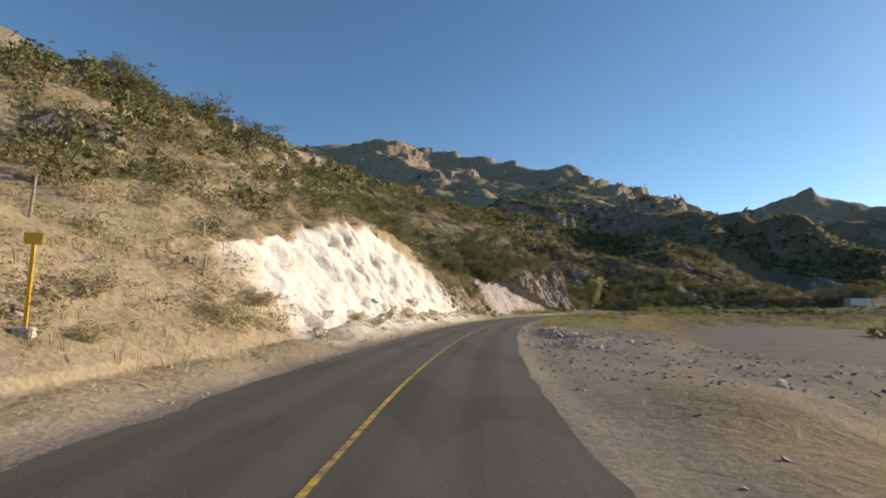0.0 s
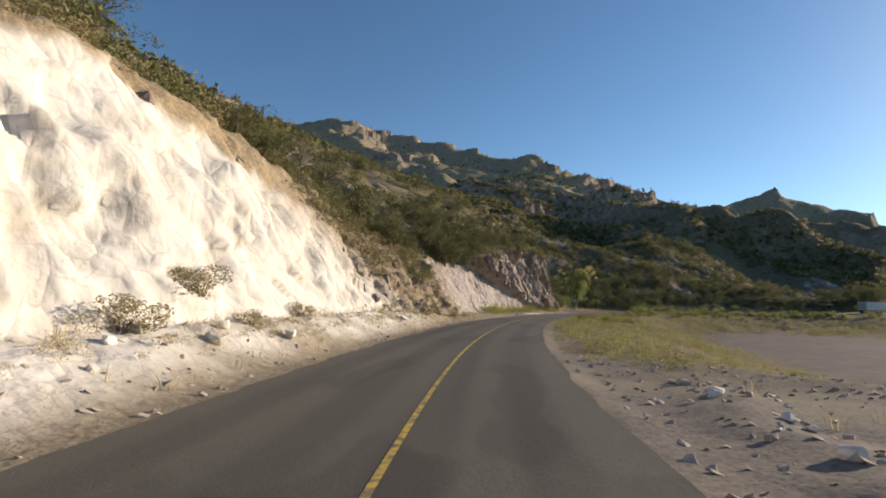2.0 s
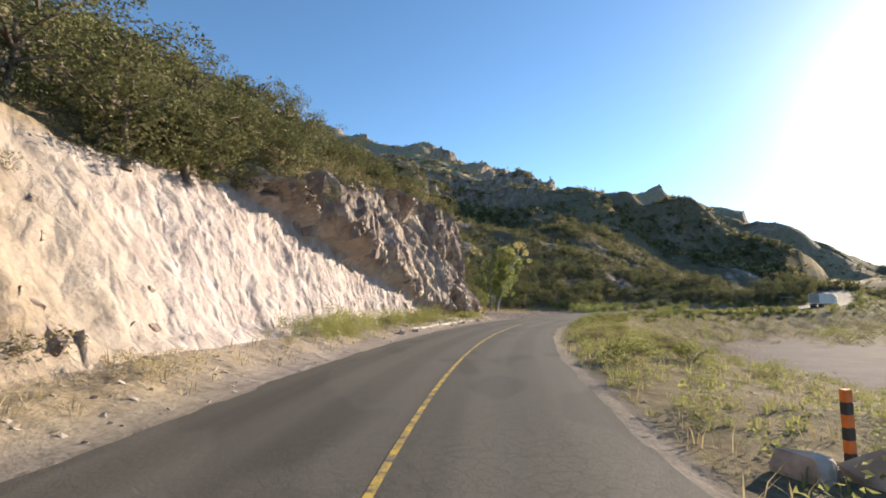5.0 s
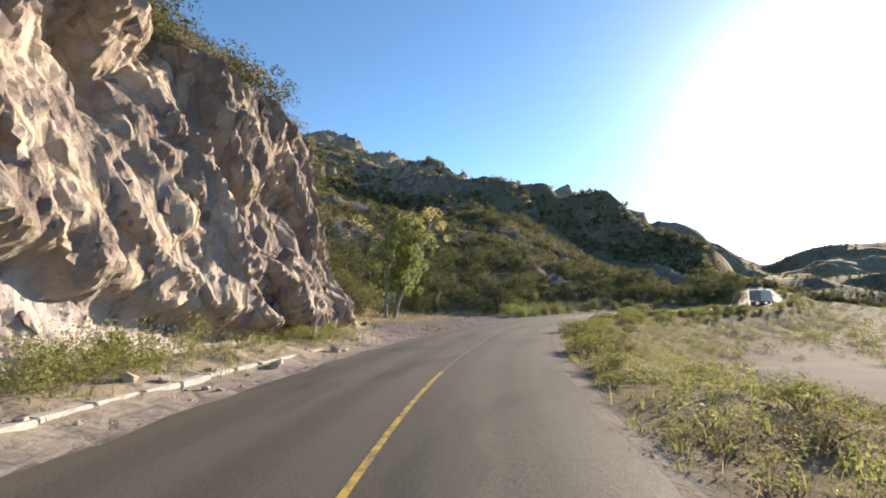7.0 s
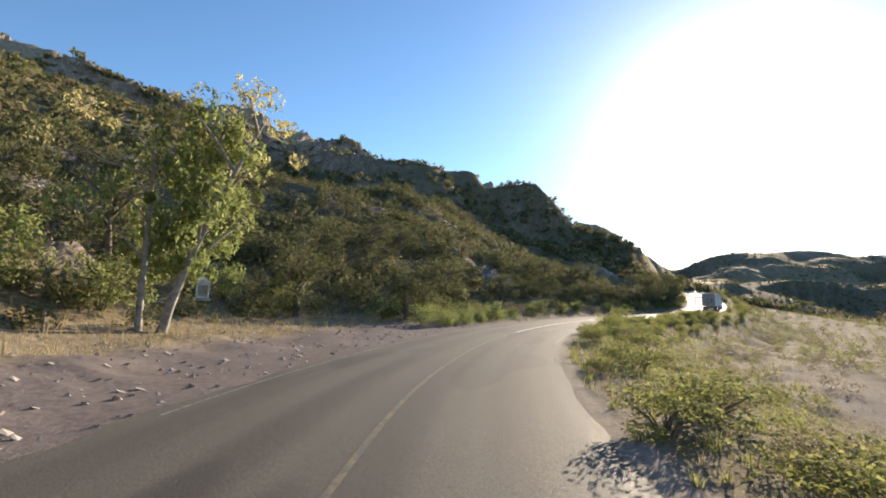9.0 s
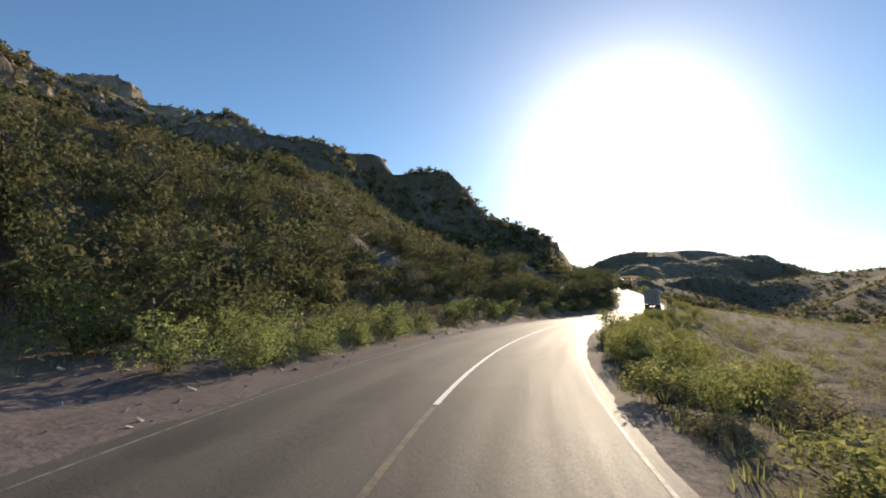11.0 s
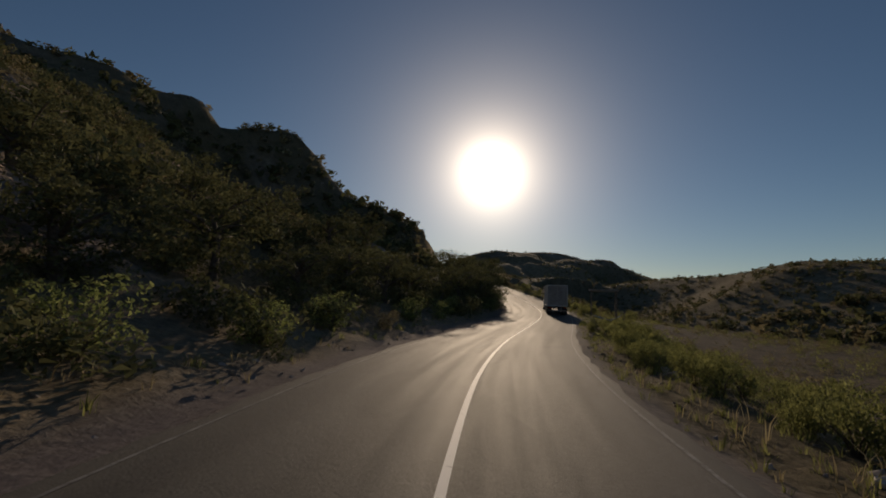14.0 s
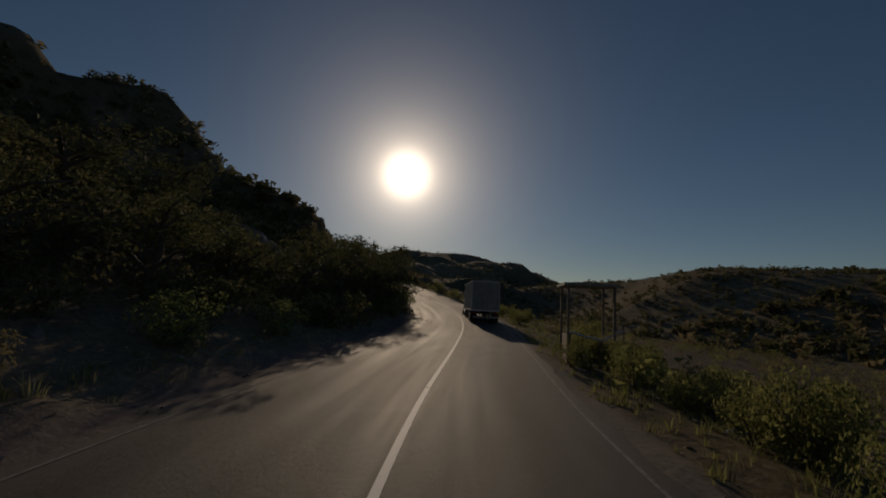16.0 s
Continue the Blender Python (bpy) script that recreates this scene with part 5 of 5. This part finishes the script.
# ---------------------------------------------------------------- broken rock on the crag, the rubble and the crests
def rubble_blocks(name, PX, PY, PZ, weight, count, sizes, sink, label, rs, upright=0.8, lean=0.35, singly=0, kind_of="rock", tip=0.13, rib=1.0):
    """Many angular blocks set into a sheet, their long side up the slope; one object."""
    w = np.clip(weight, 0, None)[1:-1, 1:-1].ravel()
    pick = rs.choice(w.size, count, p=w / w.sum())
    P = np.stack([PX, PY, PZ], -1)
    ru, rv = np.unravel_index(pick, (P.shape[0] - 2, P.shape[1] - 2))
    ru, rv = ru + 1, rv + 1
    k = 5 if singly or kind_of == "chalk" else 1
    lo_u, hi_u, lo_v, hi_v = np.maximum(ru - k, 0), np.minimum(ru + k, P.shape[0] - 1), np.maximum(rv - k, 0), np.minimum(rv + k, P.shape[1] - 1)
    du, dv = (P[hi_u, rv] - P[lo_u, rv]) / k, (P[ru, hi_v] - P[ru, lo_v]) / k
    n = np.cross(du, dv)
    n /= np.linalg.norm(n, axis=1, keepdims=True) + 1e-9
    c = P[1:-1, 1:-1].reshape(-1, 3)[pick] + du * rs.uniform(-0.25, 0.25, (count, 1)) + dv * rs.uniform(-0.25, 0.25, (count, 1))
    axis = np.array([0, 0, upright]) + rs.normal(size=(count, 3)) * lean + du / (np.linalg.norm(du, axis=1, keepdims=True) + 1e-9) * 0.36
    nn = n + rs.normal(size=(count, 3)) * tip
    a = axis - nn * (axis * nn).sum(1, keepdims=True) / (nn * nn).sum(1, keepdims=True)
    a /= np.linalg.norm(a, axis=1, keepdims=True)
    nn /= np.linalg.norm(nn, axis=1, keepdims=True)
    b = np.cross(nn, a)
    size = rs.uniform(0, 1, count) ** 2.2 * (sizes[1] - sizes[0]) + sizes[0]
    long_, wide_, deep = size * rs.uniform(0.9, 1.8, count) * rib, size * rs.uniform(0.45, 0.9, count) / rib ** 0.5, size * rs.uniform(0.4, 0.75, count)
    kinds = [chip(rs) for _ in range(14)]
    vs, fs, base = [], [], 0
    kind = rs.integers(0, 14, count)
    alone = np.zeros(count, bool)
    if singly:  # the largest ones are pieces of their own under the ground
        alone[np.argsort(-size)[:singly]] = True
        meshes = []
        for tv, tf in kinds:
            ob = mesh_object("rock_block", tv, tf, {kind_of: np.ones(len(tv))}, [GROUND], None, False)
            meshes.append(ob.data)
            bpy.data.objects.remove(ob)
        for k in np.nonzero(alone)[0]:
            ob = new("rock_block", meshes[kind[k]])
            p = c[k] - n[k] * deep[k] * sink
            ob.matrix_world = Matrix([[a[k][i] * long_[k], b[k][i] * wide_[k], nn[k][i] * deep[k], p[i]] for i in range(3)] + [[0, 0, 0, 1]])
            ob.parent = ground_near
    for k, (tv, tf) in enumerate(kinds):
        m = (kind == k) & ~alone
        world = c[m][:, None] - n[m][:, None] * (deep[m] * sink)[:, None, None] + tv[None, :, :1] * (a[m] * long_[m, None])[:, None] + tv[None, :, 1:2] * (b[m] * wide_[m, None])[:, None] + tv[None, :, 2:] * (nn[m] * deep[m, None])[:, None]
        q = (tf[None] + (np.arange(m.sum()) * len(tv))[:, None, None] + base).reshape(-1, 3)
        vs.append(world.reshape(-1, 3)); fs.append(q); base += m.sum() * len(tv)
    v, f = np.concatenate(vs), np.concatenate(fs)
    ob = mesh_object(name, v, f, {kind_of: np.ones(len(v))}, [GROUND], None, False)
    return tagged(ob, label, "rocks", kind="stuff")


rs6 = np.random.default_rng(97)
on_face = (regs[None] == 3) * 1.0
top_edge = np.where(regs[None] == 4, smooth(0.35, 0.8, rim), 0)
rubble_blocks("crag_blocks", X, Y, Z, crag_zone * (on_face * over + top_edge), 420, (0.5, 2.2), 0.7, "fractured blocks of the leaning crag, toned sunlit tan to shaded purple-grey", rs6, 1.0, 0.16, singly=300, rib=1.15, tip=0.07)
rubble_blocks("crag_stones", X, Y, Z, on_face * (1 - over) * crag_zone * smooth(128, 140, SS), 160, (0.2, 0.9), 0.3, "pale broken stones below the crag", rs6)
rubble_blocks("rubble_blocks", X, Y, Z, rubble_zone ** 3 * on_face * (0.5 + F) * (1 - 0.6 * smooth(0.5, 0.8, F)) + chalk_zone * on_face * smooth(54, 72, SS) * smooth(0.72, 0.85, F) * 0.14 + plainface * on_face * 0.12, 620, (0.2, 1.1), 0.34, "brown broken blocks weathering out of the cut", rs6, tip=0.25)
rubble_blocks("hillside_outcrops", X, Y, Z, rock_out * (SS < 330), 420, (0.6, 2.6), 0.3, "grey-brown rock outcrops on the grassy hillside", rs6)
crest = far_attrs["rock"].reshape(GX.shape) * (GX > -200) * (GX < 520) * (GY > 100) * (GY < 700) * ~inside
rubble_blocks("ridge_outcrops", GX, GY, GZ - 0.4, crest * smooth(12, 40, GZ) * (0.25 + np.exp(-(np.hypot(GX - 130, GY - 350) / 150) ** 2)), 1900, (1.2, 4.6), 0.3, "dark weathered rock bands along the ridges", rs6, 0.35, 0.4, tip=0.15)

# ---------------------------------------------------------------- made things
def shaped(name, parent, material, build, label="", smooth_shade=False):
    """One mesh part from a function that fills a bmesh."""
    bm = bmesh.new()
    build(bm)
    me = bpy.data.meshes.new(name)
    bm.to_mesh(me)
    bm.free()
    me.materials.append(material)
    if smooth_shade:
        me.polygons.foreach_set("use_smooth", np.ones(len(me.polygons), bool))
    ob = new(name, me)
    ob.parent = parent
    return tagged(ob, label)


def box(bm, centre, size, bevel=0.01, turn=None):
    r = bmesh.ops.create_cube(bm, size=1.0)
    m = Matrix.Translation(centre) @ (turn or Matrix()) @ Matrix.Diagonal((*size, 1))
    bmesh.ops.transform(bm, matrix=m, verts=r["verts"])
    if bevel:
        edges = list({e for v in r["verts"] for e in v.link_edges})
        bmesh.ops.bevel(bm, geom=edges, offset=bevel, segments=2, affect="EDGES")


def rod(bm, a, b, radius, sides=10):
    a, b = Vector(a), Vector(b)
    d = b - a
    m = Matrix.Translation((a + b) / 2) @ d.to_track_quat("Z", "Y").to_matrix().to_4x4()
    bmesh.ops.create_cone(bm, cap_ends=True, segments=sides, radius1=radius, radius2=radius, depth=d.length, matrix=m)


YELLOW = plain("yellow_paint", (0.72, 0.40, 0.03), 0.55, 0, 0.12, 4)
ORANGE = plain("orange_paint", (0.62, 0.16, 0.03), 0.6, 0, 0.15, 6)
BLACK = plain("black_paint", (0.03, 0.03, 0.03), 0.6, 0, 0.3, 6)
CONCRETE = plain("concrete", (0.38, 0.355, 0.32), 0.9, 0, 0.25, 5)
WEATHERED = plain("weathered_wood", (0.24, 0.20, 0.16), 0.9, 0, 0.4, 8)
WHITEWASH = plain("whitewash", (0.70, 0.68, 0.64), 0.85, 0, 0.12, 5)
TRAILER = plain("white_trailer_panel", (0.66, 0.65, 0.62), 0.45, 0.0, 0.10, 1.2)
# door grey: dust, and the shade of the truck's rear put into the colour
DUSTY_SHADED = plain("dusty_shaded_door", (0.36, 0.33, 0.30), 0.6, 0.0, 0.25, 1.6)
STEEL = plain("dull_steel", (0.36, 0.35, 0.34), 0.4, 0.9, 0.2, 8)
FRAME = plain("chassis_black", (0.035, 0.034, 0.033), 0.6, 0.2, 0.3, 5)
RUBBER = plain("tyre_rubber", (0.025, 0.025, 0.025), 0.85, 0, 0.3, 10)
LAMP_RED = plain("red_lamp_glass", (0.45, 0.02, 0.015), 0.25, 0, 0.1, 6)
GLASS = plain("dark_cab_glass", (0.02, 0.025, 0.03), 0.08, 0, 0.1, 4)
CAB = plain("cab_paint", (0.70, 0.69, 0.67), 0.3, 0, 0.06, 2)


def marker(place, turn, tall, lean=0.0, panel=False):
    label = "tall yellow marker post with a square plate on a concrete foot" if panel else "plain yellow road marker post leaning on the verge"
    ob = thing("marker_post", place, label, "post", "yellow marker posts", turn)
    ob.matrix_world = pose(*place, lean, lean * 0.6, turn)
    shaped("post", ob, YELLOW, lambda bm: box(bm, (0, 0, tall / 2), (0.09, 0.05, tall + 0.3), 0.008))
    if panel:
        shaped("plate", ob, YELLOW, lambda bm: box(bm, (0, -0.04, tall + 0.02), (0.40, 0.02, 0.30), 0.006), "yellow-orange square plate")
        shaped("foot", ob, CONCRETE, lambda bm: box(bm, (0, 0, 0.06), (0.42, 0.36, 0.30), 0.04))
    return ob


marker((-10.4, 12.2, ground_at(-10.4, 12.2)), 20, 2.4, 3.0, True)
marker(spot(47.6, 7.7, 0.05), 5, 1.3, 2.0)
marker((43.8, 156.2, ground_at(43.8, 156.2) - 0.05), -20, 2.1, 4.0)


def hazard_post(place):
    ob = thing("hazard_post", place, "orange and black banded hazard post on the bend", "post")
    for k in range(6):
        shaped("band", ob, ORANGE if k % 2 else BLACK, lambda bm, k=k: box(bm, (0, 0, 0.1 + k * 0.19), (0.16, 0.10, 0.188), 0.006), "orange band" if k % 2 else "black band")
    return ob


hx, hy = 24.4, 95.2
hazard_post((hx, hy, ground_at(hx, hy)))
rock((hx - 0.6, hy - 0.7, ground_at(hx - 0.6, hy - 0.7)), 0.8, "brown boulder at the foot of the hazard post", "", 1)
rock((hx - 1.3, hy - 0.2, ground_at(hx - 1.3, hy - 0.2)), 0.6, "brown boulder at the foot of the hazard post", "", 3)


def fence_post(s0, d0, tall, lean):
    p = spot(s0, d0, 0.1)
    ob = thing("fence_post", p, "grey weathered wooden fence post", "post", "fence posts", s0 * 17 % 360)
    v, q = tube([(0, 0, -0.1), (lean * 0.4, 0.02, tall * 0.5), (lean, 0, tall)], [0.07, 0.062, 0.055], 8)
    part("stake", v, q, WEATHERED, ob)


for s0, d0, tall, lean in ((158.5, 14.2, 1.0, 0.05), (160.5, 14.6, 0.9, -0.06), (163, 14.8, 1.05, 0.08), (165, 15.2, 0.9, 0.02), (19, 17, 1.7, 0.35), (24, 12.4, 1.3, 0.1), (27, 14.5, 1.4, -0.1), (11, 20, 1.5, 0.1)):
    fence_post(s0, d0, tall, lean)


def shrine(place, turn):
    """Small whitewashed wayside shrine: walls round an open niche under a rounded cap."""
    ob = thing("wayside_shrine", place, "small whitewashed wayside shrine with a dark open niche", "shrine", "", turn)
    shaped("wall", ob, WHITEWASH, lambda bm: (box(bm, (-0.34, 0, 0.55), (0.12, 0.7, 1.1), 0.015), box(bm, (0.34, 0, 0.55), (0.12, 0.7, 1.1), 0.015), box(bm, (0, 0.31, 0.55), (0.56, 0.08, 1.1), 0.01), box(bm, (0, 0, 0.12), (0.56, 0.54, 0.24), 0.01), box(bm, (0, -0.31, 1.0), (0.56, 0.08, 0.2), 0.01)))

    def vault(bm):
        rod(bm, (0, -0.4, 1.09), (0, 0.4, 1.09), 0.44, 28)
        bmesh.ops.bisect_plane(bm, geom=bm.verts[:] + bm.edges[:] + bm.faces[:], plane_co=(0, 0, 1.09), plane_no=(0, 0, 1), clear_inner=True)
        bmesh.ops.holes_fill(bm, edges=bm.edges[:], sides=0)
    shaped("roof", ob, WHITEWASH, vault, "rounded whitewashed cap")
    shaped("plinth", ob, CONCRETE, lambda bm: box(bm, (0, 0, 0.0), (1.0, 0.95, 0.2), 0.02))


shx, shy = 53.0, 174.0
shrine((shx, shy, ground_at(shx, shy)), -12)


def kerb_run(s0, s1, d0):
    """Concrete gutter kerb in cast lengths along the road's edge."""
    n = int((s1 - s0) / 1.25)
    for k in range(n):
        s2 = s0 + k * 1.25
        x, y, _ = at(s2, d0 + 0.06 * math.sin(k * 1.7))
        h = float(np.interp(s2, run, head))
        ob = new("kerb_stone")
        ob.matrix_world = pose(float(x), float(y), 0.02, 0, 0.8 * math.sin(k * 2.1), math.degrees(h))
        tagged(ob, "worn concrete kerb block along the road's edge", "kerb", "kerb blocks")
        shaped("block", ob, CONCRETE, lambda bm, k=k: (box(bm, (0, 0, 0.08), (0.40, 1.22, 0.20), 0.03)))


kerb_run(126, 143.5, 6.5)


def shelter(place, turn):
    """Open roadside shelter: a flat slab on four posts."""
    ob = thing("roadside_shelter", place, "open roadside shelter with a flat roof slab on four posts", "shelter", "", turn)
    shaped("roof", ob, CONCRETE, lambda bm: box(bm, (0, 0, 3.35), (2.7, 2.3, 0.13), 0.015))
    for px, py in ((-1.15, -0.95), (1.15, -0.95), (-1.15, 0.95), (1.15, 0.95)):
        shaped("post", ob, WEATHERED, lambda bm, px=px, py=py: box(bm, (px, py, 1.6), (0.10, 0.10, 3.4), 0.01))
    shaped("back_wall", ob, WEATHERED, lambda bm: box(bm, (0, 0.9, 0.55), (2.2, 0.08, 1.3), 0.01))


shelter_at = (133.4, 178.0)
shelter((*shelter_at, ground_at(*shelter_at)), 8)
sign_at = (133.5, 176.4)
ob = thing("leaning_pole", (*sign_at, ground_at(*sign_at)), "thin pale pole beside the road shelter", "pole")
shaped("pole", ob, WEATHERED, lambda bm: rod(bm, (0, 0, -0.2), (0.05, 0.05, 2.1), 0.045))
ob = thing("broken_rail", (sign_at[0] - 0.6, sign_at[1] + 1.0, ground_at(sign_at[0] - 0.6, sign_at[1] + 1.0)), "broken white rail lying bent over the bushes", "rail")
shaped("rail", ob, WHITEWASH, lambda bm: (rod(bm, (-0.3, 1.3, 1.35), (0.1, 0.0, 1.0), 0.05), rod(bm, (0.1, 0.0, 1.0), (0.2, -0.9, 1.5), 0.045)))
shaped("stake", ob, WEATHERED, lambda bm: rod(bm, (0.1, 0.0, -0.2), (0.1, 0.0, 1.02), 0.04))
shaped("stake", ob, WEATHERED, lambda bm: rod(bm, (-0.3, 1.28, -0.2), (-0.3, 1.28, 1.34), 0.04))


def wheel(parent, x, y, r=0.5, w=0.28):
    tyre = shaped("wheel", parent, RUBBER, lambda bm: (rod(bm, (x - w / 2, y, r), (x + w / 2, y, r), r, 28),), "black truck tyre with a steel rim", False)
    shaped("rim", tyre, STEEL, lambda bm: (rod(bm, (x - w / 2 - 0.01, y, r), (x + w / 2 + 0.01, y, r), r * 0.56, 20), rod(bm, (x - w / 2 - 0.05, y, r), (x + w / 2 + 0.05, y, r), r * 0.2, 12)))
    return tyre


def lorry(place, turn):
    """White box lorry seen from behind: y points ahead, the origin lies on the road under the rear doors."""
    ob = thing("box_truck", place, "white dusty box truck with ribbed sides on the asphalt road", "truck", "", turn)
    L, W, lo, hi = 9.6, 2.5, 1.12, 3.75

    def body(bm):
        box(bm, (0, L / 2, (lo + hi) / 2), (W - 0.06, L - 0.08, hi - lo - 0.04), 0.02)
        for k in range(17):
            for sx in (-1, 1):
                box(bm, (sx * (W / 2 - 0.02), 0.35 + k * 0.555, (lo + hi) / 2), (0.035, 0.06, hi - lo - 0.2), 0.008)
        for sx in (-1, 1):
            box(bm, (sx * (W / 2 - 0.01), L / 2, hi - 0.06), (0.06, L, 0.12), 0.015)
            box(bm, (sx * (W / 2 - 0.01), L / 2, lo + 0.07), (0.06, L, 0.16), 0.015)
    shaped("cargo_box", ob, TRAILER, body)
    for sx in (-1, 1):
        door = shaped("rear_door", ob, DUSTY_SHADED, lambda bm, sx=sx: (box(bm, (sx * 0.605, -0.02, (lo + hi) / 2), (1.19, 0.05, hi - lo - 0.16), 0.012), box(bm, (sx * 0.605, -0.05, 2.0), (1.15, 0.02, 0.07), 0.005), box(bm, (sx * 0.605, -0.05, 2.75), (1.15, 0.02, 0.07), 0.005)), "dusty grey-white rear door, darkened for its shaded side")
        for k in (0.22, 0.92):
            shaped("lock_rod", door, STEEL, lambda bm, sx=sx, k=k: (rod(bm, (sx * k, -0.075, lo + 0.1), (sx * k, -0.075, hi - 0.1), 0.018, 8), box(bm, (sx * k, -0.09, 1.75), (0.10, 0.03, 0.05), 0.006)))
    shaped("rear_frame", ob, TRAILER, lambda bm: (box(bm, (0, -0.02, hi - 0.04), (W, 0.10, 0.10), 0.01), box(bm, (0, -0.02, lo + 0.02), (W, 0.12, 0.12), 0.01), box(bm, (-W / 2 + 0.03, -0.02, (lo + hi) / 2), (0.07, 0.10, hi - lo), 0.01), box(bm, (W / 2 - 0.03, -0.02, (lo + hi) / 2), (0.07, 0.10, hi - lo), 0.01)))
    shaped("chassis", ob, FRAME, lambda bm: (box(bm, (-0.42, L / 2 + 1.4, 0.92), (0.12, L + 2.6, 0.22), 0.01), box(bm, (0.42, L / 2 + 1.4, 0.92), (0.12, L + 2.6, 0.22), 0.01), box(bm, (0, 1.0, 0.9), (0.8, 0.15, 0.15), 0.01), box(bm, (0, 4.0, 0.9), (0.8, 0.15, 0.15), 0.01)))
    shaped("rear_bumper", ob, STEEL, lambda bm: (box(bm, (0, 0.05, 0.55), (2.2, 0.10, 0.14), 0.015), box(bm, (-0.5, 0.08, 0.75), (0.08, 0.06, 0.4), 0.008), box(bm, (0.5, 0.08, 0.75), (0.08, 0.06, 0.4), 0.008)))
    for sx in (-1, 1):
        shaped("tail_lamp", ob, LAMP_RED, lambda bm, sx=sx: box(bm, (sx * 0.95, 0.0, 0.92), (0.3, 0.06, 0.12), 0.015), "red tail lamp")
        shaped("mudflap", ob, RUBBER, lambda bm, sx=sx: box(bm, (sx * 0.98, 0.75, 0.5), (0.6, 0.02, 0.7), 0.004))
        for y in (1.5, 2.75):
            wheel(ob, sx * 1.08, y)
            wheel(ob, sx * 0.75, y)
        wheel(ob, sx * 1.08, L + 2.4, 0.5, 0.3)

    def cab(bm):
        box(bm, (0, L + 1.1, 2.05), (2.35, 1.7, 2.3), 0.12)
        box(bm, (0, L + 2.7, 1.5), (2.1, 1.7, 1.15), 0.14)
        box(bm, (0, L + 1.0, 3.3), (2.1, 1.4, 0.5), 0.15)
    shaped("cab", ob, CAB, cab, "white cab with a long nose")
    shaped("windscreen", ob, GLASS, lambda bm: box(bm, (0, L + 1.97, 2.62), (2.0, 0.06, 0.75), 0.02, Matrix.Rotation(radians(-12), 4, "X")))
    for sx in (-1, 1):
        shaped("side_window", ob, GLASS, lambda bm, sx=sx: box(bm, (sx * 1.17, L + 1.45, 2.6), (0.03, 0.8, 0.6), 0.01))
        shaped("door_mirror", ob, STEEL, lambda bm, sx=sx: (box(bm, (sx * 1.45, L + 1.9, 2.5), (0.2, 0.08, 0.55), 0.02), rod(bm, (sx * 1.15, L + 1.85, 2.7), (sx * 1.45, L + 1.9, 2.7), 0.02, 6)))
        shaped("fuel_tank", ob, STEEL, lambda bm, sx=sx: rod(bm, (sx * 0.98, L - 1.6, 0.72), (sx * 0.98, L - 0.1, 0.72), 0.3, 20), "", True)
        shaped("exhaust_stack", ob, STEEL, lambda bm, sx=sx: rod(bm, (sx * 1.0, L + 0.12, 1.1), (sx * 1.0, L + 0.12, 3.7), 0.07, 12))
    return ob


ts = 270.0
lx, ly, _ = at(ts, -1.95)
lorry((float(lx), float(ly), float(np.interp(ts, run, cz)) + 0.03), math.degrees(float(np.interp(ts + 6, run, head))))
